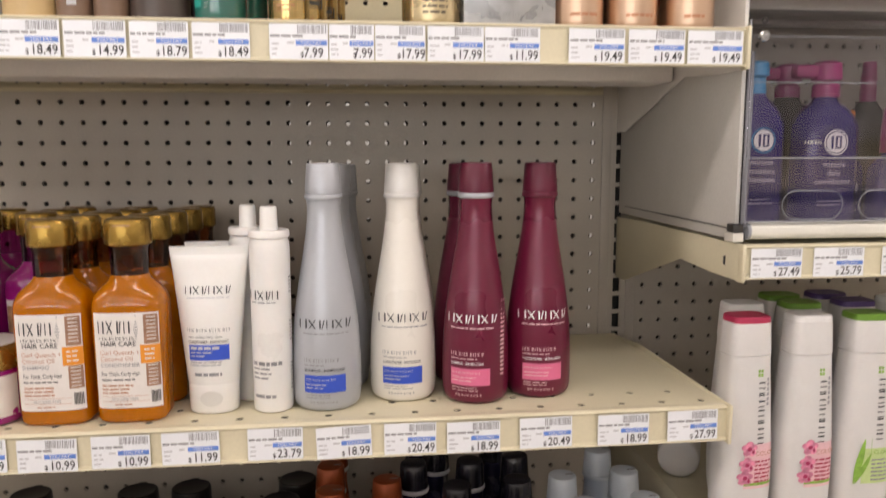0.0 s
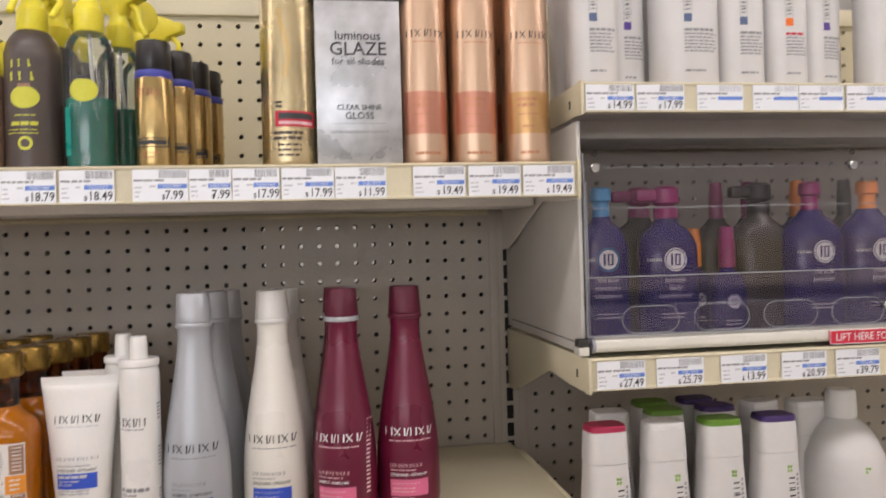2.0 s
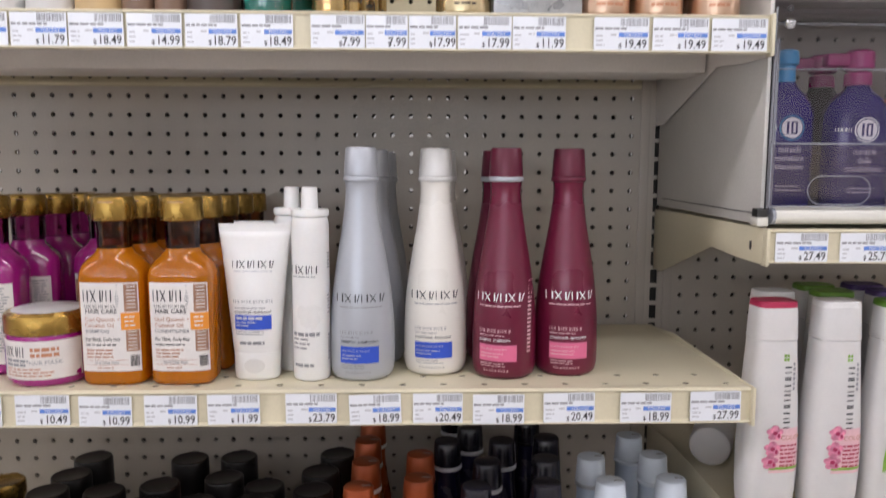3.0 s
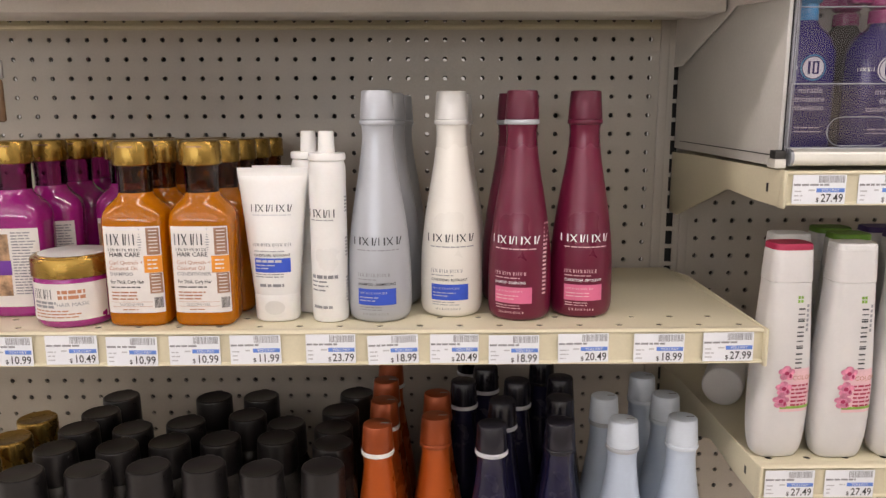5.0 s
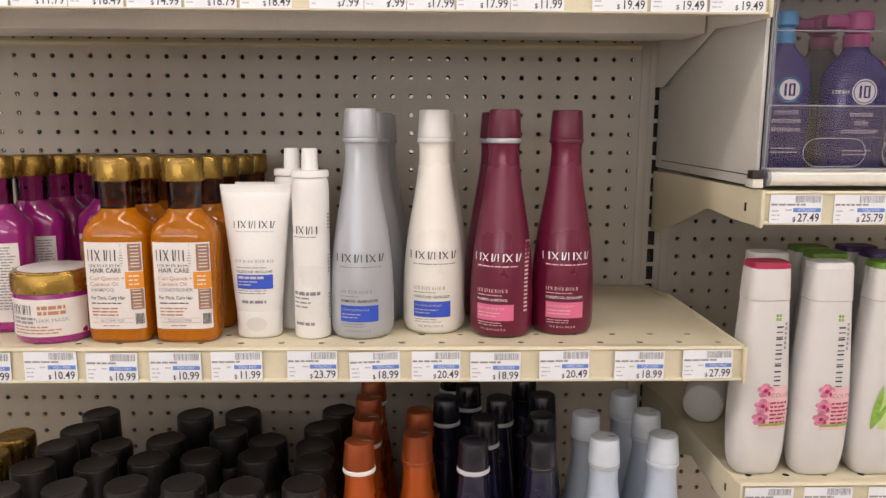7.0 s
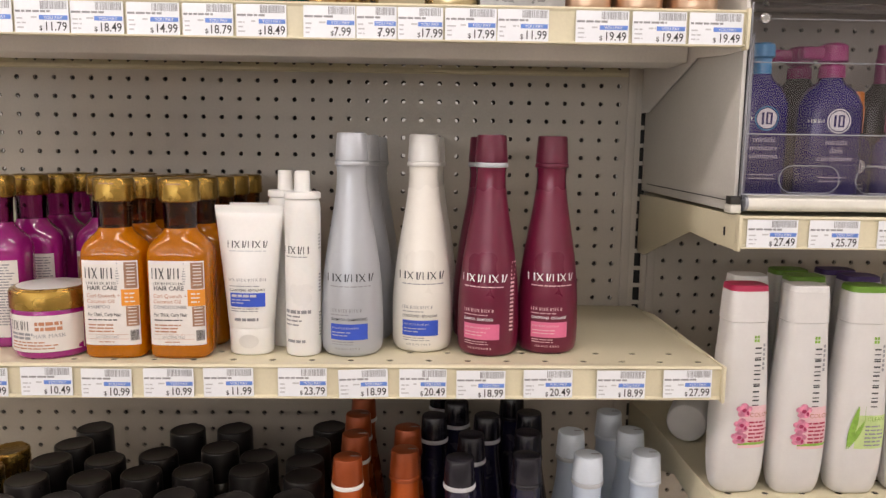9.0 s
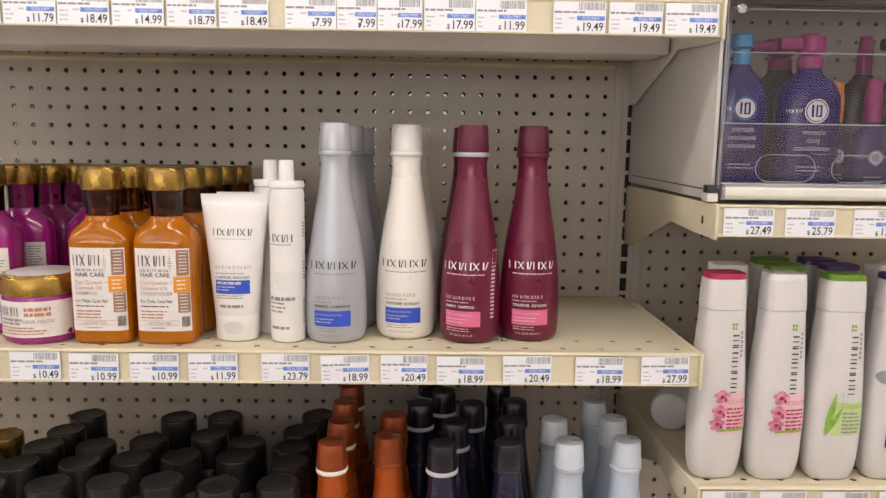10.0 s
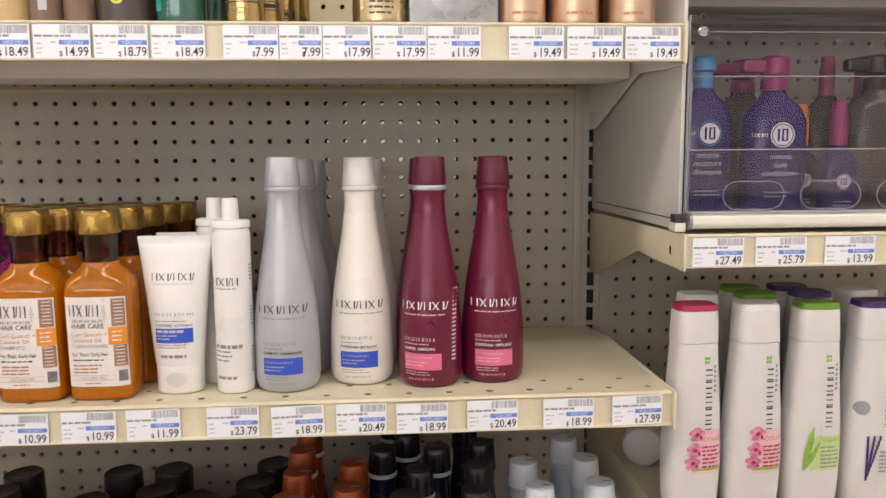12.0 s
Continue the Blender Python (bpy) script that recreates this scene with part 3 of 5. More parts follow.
for price, x, w in (("", -0.687, 0.049), ("11.79", -0.635, 0.050), ("18.49", -0.584, 0.049), ("14.99", -0.532, 0.049), ("18.79", -0.481, 0.047), ("18.49", -0.431, 0.047), ("7.99", -0.367, 0.049),
                    ("7.99", -0.3225, 0.038), ("17.99", -0.281, 0.043), ("17.99", -0.233, 0.049), ("11.99", -0.183, 0.049), ("19.49", -0.107, 0.051), ("19.49", -0.052, 0.052), ("19.49", 0.003, 0.052)):
    price_tag(x, Z_TOP - 0.0325, price, 0.0, w)
for price, x in (("27.49", 0.073), ("25.79", 0.136), ("13.99", 0.206), ("20.99", 0.274), ("39.79", 0.336), ("", 0.408)):
    price_tag(x, Z_CASE - 0.0305, price, 0.0, 0.051, 0.028)
for price, x in (("27.49", 0.070), ("27.49", 0.132), ("", 0.20), ("", 0.262)):
    price_tag(x, Z_SIDE - 0.0325, price, 0.0, 0.051)
for price, x in (("14.99", 0.069), ("17.99", 0.123), ("", 0.188), ("", 0.25), ("", 0.302), ("", 0.357), ("", 0.42)):
    price_tag(x, Z_HIGH - 0.0285, price, 0.0, 0.051, 0.026, washed_out=not price)


# ---- tall tapered bottles ----
TAPER = Hull([(0, 0.0255), (0.0012, 0.0285), (0.004, 0.0312), (0.009, 0.0326), (0.016, 0.0332), (0.038, 0.0332), (0.067, 0.0322), (0.0965, 0.0292), (0.126, 0.0247), (0.155, 0.0197), (0.1765, 0.0168), (0.190, 0.0158), (0.197, 0.0160), (0.2012, 0.0166)], 44, 3)
COLLAR = Hull([(0.2010, 0.0168), (0.2014, 0.0178), (0.2020, 0.0181), (0.2050, 0.0180), (0.2058, 0.0176), (0.2062, 0.0168)], 44)
TCAP = Hull([(0.2060, 0.0167), (0.2066, 0.0174), (0.2080, 0.0175), (0.2335, 0.0157), (0.2348, 0.0149), (0.2352, 0.0130)], 44)


def taper_bottle(kind, x, y, z, turn=0.0, collar=None, plain=False):
    looks = {"silver": (SILVER, SILVER_CAP, INK, BLUE, "silver-grey tapered shampoo bottle with a blue label block"),
             "pearl": (PEARL, PEARL_CAP, INK, BLUE, "pearl white tapered conditioner bottle with a blue label block"),
             "wine": (WINE, WINE_CAP, WHITE_INK, PINK, "wine red tapered hair care bottle with a pink label block"),
             "copper": (COPPER, COPPER_CAP, WHITE_INK, COPPER_CAP, "copper orange tapered bottle with a copper cap"),
             "navy": (NAVY, NAVY_CAP, WHITE_INK, NAVY_CAP, "dark navy tapered bottle with a black cap"),
             "ice": (ICE, ICE_CAP, INK, BLUE, "pale ice blue tapered bottle with a white cap")}
    body, cap, ink, block_mat, label = looks[kind]
    ob = thing("hair_care_bottle", x, y, z, label, "bottle", kind + " tapered bottles", turn)
    rng = random.Random(int((x + 2) * 9173 + y * 331))
    part("body", TAPER.build(), body, ob)
    part("collar", COLLAR.build(), collar or cap, ob)
    c = part("cap", TCAP.build(), cap, ob)
    part("cap_seam", block(0.0035, 0.0125, -0.0006, 0.0006, 0.2350, 0.2358, 0.0002), INK_GREY, c) if kind != "navy" else None
    if not plain:
        h = TAPER
        part("logo", rects(h, strokes(-0.0250, 0.0245, 0.0805, 0.0905, 6, 0.82)), ink, ob, "plain strokes where the maker's name stands")
        part("strapline", rects(h, lines(rng, -0.0220, 0.0225, 0.0770, 1, 0.003, 0.0011, 0.05)), INK_GREY if ink is INK else PALE_PINK, ob)
        part("line_name", rects(h, strokes(-0.0215, 0.0120, 0.0490, 0.0535, 9, 0.7) + lines(rng, -0.0215, 0.006, 0.0470, 1, 0.004, 0.0009, 0.3)), INK_GREY if ink is INK else PALE_PINK, ob)
        word = "SHAMPOO - SHAMPOOING" if kind == "silver" or (kind == "wine" and turn < -5) else "CONDITIONER - REVITALISANT"
        part("kind_name", words(h, word, -0.0215, 0.0405, 0.0040, align="LEFT", stretch=0.78 if kind == "silver" else 0.66, bold=0.012), ink, ob)
        part("color_block", rects(h, [(-0.0215, 0.0170, 0.0200, 0.0370)], 0.0005), block_mat, ob)
        part("block_print", rects(h, strokes(-0.0200, 0.0080, 0.0315, 0.0340, 10, 0.7) + lines(rng, -0.0200, 0.004, 0.0285, 2, 0.0033, 0.0009, 0.3), 0.0009), INK_PALE if block_mat is BLUE else PALE_PINK, ob)
        part("small_print", rects(h, lines(rng, -0.0205, 0.008, 0.0180, 2, 0.0026, 0.0008, 0.3) + strokes(-0.017, 0.010, 0.0088, 0.0118, 9, 0.6)), INK_GREY if ink is INK else PALE_PINK, ob)
        if kind == "wine" and turn < -5:
            part("side_print", rects(h, [(0.0262, 0.0292, z1, z1 + 0.002) for z1 in (0.1 - 0.0042 * i for i in range(18))]), PALE_PINK, ob)
    return ob


def main_z(y):
    return deck_z(Z_MAIN, 0.010, y) + 0.0008


taper_bottle("silver", -0.352, -0.278, main_z(-0.275), 3)
taper_bottle("silver", -0.343, -0.209, main_z(-0.209), 0, plain=True)
taper_bottle("silver", -0.337, -0.141, main_z(-0.141), 0, plain=True)
taper_bottle("pearl", -0.276, -0.257, main_z(-0.255), 0)
taper_bottle("pearl", -0.268, -0.185, main_z(-0.185), 0, plain=True)
taper_bottle("wine", -0.204, -0.274, main_z(-0.272), -14, collar=SILVER_CAP)
taper_bottle("wine", -0.2065, -0.203, main_z(-0.203), 8, collar=SILVER_CAP, plain=True)
taper_bottle("wine", -0.137, -0.262, main_z(-0.262), 0)

LOW = deck_z(Z_LOW, 0.010, -0.2) + 0.001
for i, (x, y) in enumerate(((-0.357, -0.288), (-0.354, -0.222), (-0.356, -0.156), (-0.354, -0.090))):
    taper_bottle("copper", x, y, LOW - 0.001, 0, collar=WHITE, plain=i > 0)
for i, (x, y) in enumerate(((-0.294, -0.268), (-0.292, -0.201))):
    taper_bottle("copper", x, y, LOW - 0.001, 0, plain=i > 0)
for i, (x, y) in enumerate(((-0.233, -0.290), (-0.216, -0.224), (-0.192, -0.160), (-0.228, -0.110), (-0.259, -0.160), (-0.246, -0.045))):
    taper_bottle("navy", x, y, LOW - 0.001, 0, collar=INK_PALE, plain=i > 0)
for i, (x, y) in enumerate(((-0.158, -0.284), (-0.147, -0.217), (-0.136, -0.150), (-0.150, -0.080))):
    taper_bottle("navy", x, y, LOW - 0.001, 0, plain=i > 0)
for i, (x, y) in enumerate(((-0.088, -0.281), (-0.094, -0.213), (-0.031, -0.146))):
    taper_bottle("ice", x, y, LOW - 0.001, 0, collar=SILVER if i < 2 else None, plain=i > 0)
for i, (x, y) in enumerate(((-0.021, -0.276), (-0.020, -0.209))):
    taper_bottle("ice", x, y, LOW - 0.001, 0, plain=i > 0)


# ---- tube and mist can ----
def squeeze_tube(x, y, z, turn=0.0, plain=False):
    ob = thing("squeeze_tube", x, y, z, "white conditioner squeeze tube standing on its cap", "tube", "white tubes", turn)
    cap = Hull([(0, 0.0205, 0.0165, 2.2), (0.001, 0.0222, 0.0178, 2.2), (0.003, 0.0230, 0.0185, 2.2), (0.0285, 0.0236, 0.0190, 2.2), (0.0295, 0.0232, 0.0186, 2.2)], 36)
    h = Hull([(0.0296, 0.0234, 0.0188, 2.2), (0.0310, 0.0240, 0.0193, 2.2), (0.055, 0.0262, 0.0186, 2.2), (0.085, 0.0290, 0.0165, 2.2), (0.115, 0.0320, 0.0125, 2.2), (0.138, 0.0345, 0.0070, 2.4),
              (0.1485, 0.0358, 0.0024, 3), (0.1500, 0.0360, 0.0012, 4), (0.1580, 0.0366, 0.0010, 4)], 40, 2)
    part("cap", cap.build(), WHITE, ob, "white flip cap")
    part("flip_mark", disc(cap, 0.0, 0.0155, 0.0105, 0.0075), PEARL_CAP, ob)
    part("body", h.build(), WHITE, ob)
    if not plain:
        rng = random.Random(5)
        part("logo", rects(h, strokes(-0.0215, 0.0215, 0.1135, 0.1225, 6, 0.82)), INK, ob)
        part("strapline", rects(h, lines(rng, -0.0200, 0.0200, 0.1115, 1, 0.003, 0.0010, 0.05)), INK_PALE, ob)
        part("line_name", rects(h, strokes(-0.0205, 0.0195, 0.0790, 0.0830, 10, 0.7) + lines(rng, -0.0195, 0.012, 0.0748, 1, 0.004, 0.0009, 0.3)), INK_GREY, ob)
        part("kind_name", words(h, "CONDITIONER - REVITALISANT", -0.0195, 0.0690, 0.0036, align="LEFT", stretch=0.72, bold=0.012), INK, ob)
        part("color_block", rects(h, [(-0.0190, 0.0175, 0.0525, 0.0672)]), BLUE, ob)
        part("block_print", rects(h, lines(rng, -0.0175, 0.010, 0.0655, 1, 0.004, 0.0026, 0.1) + lines(rng, -0.0175, 0.004, 0.0605, 2, 0.0032, 0.0010, 0.4), 0.0008), INK_PALE, ob)
        part("small_print", rects(h, lines(rng, -0.0185, 0.012, 0.0510, 2, 0.0026, 0.0009, 0.3) + lines(rng, -0.0145, 0.012, 0.0405, 1, 0.003, 0.0030, 0.1)), INK_GREY, ob)
    return ob


squeeze_tube(-0.459, -0.284, main_z(-0.284), 0)
squeeze_tube(-0.455, -0.235, main_z(-0.235), 3, plain=True)


def mist_can(x, y, z, turn=0.0, plain=False):
    ob = thing("mist_can", x, y, z, "slim white hair mist can with a spray top", "spray can", "white mist cans", turn)
    h = Hull([(0, 0.0165), (0.001, 0.0180), (0.003, 0.0186), (0.008, 0.0188), (0.155, 0.0188), (0.160, 0.0185), (0.163, 0.0178), (0.1655, 0.0168)], 36)
    part("body", h.build(), WHITE, ob)
    part("collar", Hull([(0.1655, 0.0176), (0.1665, 0.0190), (0.1715, 0.0190), (0.1730, 0.0180)], 36).build(), WHITE, ob)
    part("spray_button", Hull([(0.173, 0.0086), (0.1935, 0.0078), (0.1948, 0.0070)], 24).build(), WHITE, ob)
    if not plain:
        rng = random.Random(7)
        part("logo", rects(h, strokes(-0.0184, 0.0085, 0.1085, 0.1185, 4, 0.84)), INK, ob)
        part("strapline", rects(h, lines(rng, -0.0165, 0.0060, 0.107, 1, 0.003, 0.0010, 0.05)), INK_GREY, ob)
        part("line_name", rects(h, lines(rng, -0.0170, 0.0105, 0.0500, 1, 0.004, 0.0036, 0.0) + lines(rng, -0.017, 0.0, 0.044, 3, 0.0045, 0.0016, 0.4) + lines(rng, -0.016, 0.004, 0.018, 1, 0.003, 0.003)), INK_GREY, ob)
        part("side_print", rects(h, [(0.0168, 0.0184, z1, z1 + 0.0018) for z1 in [0.128 - 0.0035 * i for i in range(5)] + [0.086 - 0.0035 * i for i in range(6)] + [0.045 - 0.0035 * i for i in range(8)]]), INK_GREY, ob)
    return ob


mist_can(-0.403, -0.288, main_z(-0.288), 4)
mist_can(-0.428, -0.246, main_z(-0.246), 0, plain=True)


# ---- squarish bottles with gold caps ----
def square_bottle(kind, x, y, z, turn=0.0, plain=False):
    liquid, neck, label = {"amber": (AMBER, AMBER_NECK, "amber orange square bottle with a gold cap and pale label"),
                           "magenta": (MAGENTA, MAGENTA_NECK, "magenta square bottle with a gold cap and pale label")}[kind]
    ob = thing("square_bottle", x, y, z, label, "bottle", kind + " gold-capped bottles", turn)
    h = Hull([(0, 0.0270, 0.0207, 4), (0.0012, 0.0292, 0.0227, 4), (0.004, 0.0306, 0.0241, 4), (0.010, 0.0312, 0.0246, 4), (0.060, 0.0320, 0.0248, 4), (0.098, 0.0327, 0.0250, 4), (0.109, 0.0324, 0.0247, 3.8),
              (0.1165, 0.0305, 0.0233, 3.4), (0.1222, 0.0268, 0.0212, 2.9), (0.1268, 0.0222, 0.0188, 2.4), (0.1310, 0.0182, 0.0172, 2.1), (0.135, 0.0166, 0.0166, 2)], 40, 2)
    part("body", h.build(), liquid, ob)
    part("neck", Hull([(0.1352, 0.0166), (0.139, 0.0165), (0.158, 0.0170), (0.1605, 0.0176), (0.163, 0.0172)], 28).build(), neck, ob, "dark empty neck")
    cap = Hull([(0.162, 0.0196), (0.1630, 0.0206), (0.1650, 0.0208), (0.1825, 0.0202), (0.1850, 0.0192), (0.1860, 0.0172)], 36)
    c = part("cap", cap.build(), GOLD_CAP, ob, "gold flip cap")
    part("thumb_notch", rects(cap, [(-0.0075, 0.0075, 0.1800, 0.1812)], 0.0006), LABEL_TAN, c)
    if not plain:
        rng = random.Random(11 + int(x * 1000))
        if kind == "amber":
            part("paper_label", rects(h, [(-0.0275, 0.0285, 0.0150, 0.1030)], 0.0005), LABEL, ob)
            part("logo", rects(h, strokes(-0.0235, 0.0065, 0.0830, 0.0970, 4, 0.72), 0.0009), INK, ob)
            part("leaf_mark", rects(h, [(0.0072 + 0.0014 * abs(4 - i) * 0.4, 0.0115 - 0.0005 * abs(4 - i), 0.0765 + 0.0026 * i, 0.0774 + 0.0026 * i) for i in range(10)], 0.0009), INK_GREY, ob)
            part("maker_line", rects(h, strokes(-0.0225, 0.0090, 0.0780, 0.0815, 8, 0.78), 0.0009), INK, ob)
            part("care_name", words(h, "HAIR CARE", -0.0065, 0.0728, 0.0062, 0.0009, bold=0.012), INK, ob)
            part("blend_print", merge(words(h, "Curl Quench +", -0.0230, 0.0650, 0.0056, 0.0009, align="LEFT"), words(h, "Coconut Oil", -0.0230, 0.0592, 0.0056, 0.0009, align="LEFT")), RUST_INK, ob)
            part("kind_name", words(h, "SHAMPOO" if x < -0.56 else "CONDITIONER", -0.0230, 0.0535, 0.0050, 0.0009, align="LEFT", bold=0.008), INK_GREY, ob)
            part("note_line", merge(words(h, "For Thick, Curly Hair", -0.0228, 0.0455, 0.0050, 0.0009, align="LEFT", stretch=0.78, bold=0.012), rects(h, lines(rng, -0.0225, 0.009, 0.0422, 1, 0.0062, 0.0012, 0.1), 0.0009)), INK, ob)
            part("small_print", rects(h, lines(rng, -0.0225, 0.008, 0.0370, 3, 0.0034, 0.0014, 0.25) + [(-0.0235, 0.018, 0.0215, 0.0218), (-0.0235, 0.018, 0.0262, 0.0265)] + lines(rng, -0.012, 0.006, 0.0190, 1, 0.0034, 0.0010, 0.2), 0.0009), RUST_INK, ob)
            part("free_from", words(h, "SILICONE FREE", -0.0030, 0.0224, 0.0040, 0.0009, stretch=0.9), INK_GREY, ob)
            part("orange_patch", rects(h, [(0.0125, 0.0288, 0.0565, 0.0735)], 0.0011), LABEL_ORANGE, ob)
            part("patch_print", rects(h, lines(rng, 0.0160, 0.0260, 0.0700, 3, 0.0042, 0.0014, 0.2), 0.0014), LABEL, ob)
            part("side_band", rects(h, [(0.0160, 0.0278, 0.0745, 0.1015), (0.0165, 0.0280, 0.0350, 0.0560)], 0.0008), LABEL_TAN, ob)
            part("band_print", rects(h, [(0.0185, 0.0262, 0.0985 - 0.0034 * i, 0.0994 - 0.0034 * i) for i in range(7)] + [(0.0185, 0.0262, 0.0540 - 0.0034 * i, 0.0549 - 0.0034 * i) for i in range(6)], 0.0011), LABEL, ob)
            part("barcode", rects(h, [(0.0200 + 0.0011 * i, 0.0206 + 0.0011 * i, 0.020, 0.031) for i in range(7)], 0.0010), INK, ob)
        else:
            part("paper_label", rects(h, [(-0.0270, 0.0280, 0.0120, 0.0960)], 0.0005), LABEL, ob)
            part("picture", rects(h, [(-0.0265, -0.0010, 0.0240, 0.0900)], 0.0008), LABEL_NUT, ob, "picture of nuts")
            part("purple_ribbon", rects(h, [(-0.0265, 0.0000, 0.0465, 0.0620)], 0.0011), LABEL_PURPLE, ob)
            part("small_print", rects(h, lines(rng, 0.002, 0.026, 0.0920, 22, 0.0031, 0.0013, 0.3), 0.0009), INK_GREY, ob)
    return ob


for i, y in enumerate((-0.294, -0.236, -0.178, -0.120, -0.062)):
    square_bottle("amber", -0.5285 + 0.004 * i, y, main_z(y), 0, plain=i > 0)
    square_bottle("amber", -0.5955 + 0.004 * i, y, main_z(y), 0, plain=i > 0)
for i, (x, y, t) in enumerate(((-0.740, -0.252, 4), (-0.732, -0.192, 8), (-0.728, -0.134, 0), (-0.725, -0.076, 0), (-0.658, -0.165, 0), (-0.656, -0.107, 0), (-0.655, -0.050, 0), (-0.803, -0.27, 0), (-0.803, -0.21, 0))):
    square_bottle("magenta", x, y, main_z(y), t, plain=i not in (0, 1, 4))


def mask_jar(x, y, z):
    ob = thing("mask_jar", x, y, z, "magenta hair mask jar with a wide gold lid", "jar")
    h = Hull([(0, 0.035), (0.0015, 0.0375), (0.005, 0.0392), (0.010, 0.0397), (0.048, 0.0397), (0.051, 0.0388)], 48)
    part("body", h.build(), MAGENTA, ob)
    lid = Hull([(0.0512, 0.0400), (0.0520, 0.0408), (0.0680, 0.0408), (0.0705, 0.0395), (0.0710, 0.0370), (0.0722, 0.0365), (0.0726, 0.0340)], 48)
    l = part("lid", lid.build(), GOLD_CAP, ob, "gold screw lid")
    part("lid_disc", Hull([(0.0727, 0.0335), (0.0730, 0.0330)], 40).build(), PEARL_CAP, l, "pale round lid sticker")
    rng = random.Random(21)
    part("paper_label", rects(h, [(-0.0345, 0.0375, 0.0085, 0.0465)], 0.0005), LABEL, ob)
    part("logo", rects(h, strokes(-0.0275, -0.0050, 0.0300, 0.0420, 4, 0.72), 0.0009), INK, ob)
    part("maker_line", rects(h, lines(rng, -0.0270, -0.002, 0.0285, 2, 0.004, 0.0026, 0.1), 0.0009), INK_GREY, ob)
    part("kind_name", words(h, "HAIR MASK", 0.0125, 0.0235, 0.0056, 0.0009), INK_GREY, ob)
    part("small_print", rects(h, lines(rng, 0.000, 0.026, 0.0400, 2, 0.0055, 0.0036, 0.3) + lines(rng, -0.027, 0.028, 0.0195, 3, 0.0032, 0.0013, 0.4), 0.0009), RUST_INK, ob)
    part("purple_edge", rects(h, [(-0.0345, -0.0310, 0.0150, 0.0400)], 0.0009), LABEL_PURPLE, ob)
    return ob


mask_jar(-0.669, -0.285, main_z(-0.285))


# ---- bottles with black caps on the lower shelf ----
def black_cap_bottle(x, y, z, gold=False):
    ob = thing("gold_cap_bottle" if gold else "black_cap_bottle", x, y, z, "dark bottle with a gold cap" if gold else "dark smoked bottle with a broad black cap", "bottle", "lower shelf bottles")
    h = Hull([(0, 0.024), (0.002, 0.0265), (0.006, 0.0278), (0.130, 0.0278), (0.142, 0.0262), (0.150, 0.0232), (0.153, 0.0215)], 28)
    part("body", h.build(), BLACK_BODY, ob)
    part("paper_label", rects(h, [(-0.021, 0.021, 0.03, 0.120)], 0.0005), INK_PALE if not gold else LABEL, ob)
    cap = Hull([(0.1525, 0.0234), (0.1535, 0.0240), (0.1550, 0.0241), (0.1885, 0.0233), (0.1903, 0.0226), (0.1910, 0.0208), (0.1906, 0.0200), (0.1906, 0.001)], 32)
    c = part("cap", cap.build(), GOLD_CAP if gold else BLACK, ob)
    part("cap_hinge", block(-0.005, 0.005, 0.0195, 0.0246, 0.180, 0.1908, 0.001), GOLD_CAP if gold else BLACK, c)
    return ob


for x, y in ((-0.735, -0.310), (-0.668, -0.302), (-0.605, -0.296), (-0.546, -0.293), (-0.481, -0.303), (-0.416, -0.298), (-0.728, -0.250), (-0.659, -0.246), (-0.604, -0.233), (-0.546, -0.228), (-0.480, -0.226),
             (-0.413, -0.242), (-0.726, -0.196), (-0.661, -0.196), (-0.602, -0.180), (-0.477, -0.185), (-0.418, -0.198), (-0.720, -0.148), (-0.531, -0.160), (-0.416, -0.145), (-0.716, -0.094), (-0.590, -0.100),
             (-0.528, -0.096), (-0.400, -0.088)):
    black_cap_bottle(x, y, LOW - 0.001)
for x, y in ((-0.792, -0.165), (-0.794, -0.222), (-0.796, -0.285)):
    black_cap_bottle(x, y, LOW - 0.001, True)


# ---- top shelf: sprays, cans and a carton ----
TOPZ = Z_TOP + 0.001


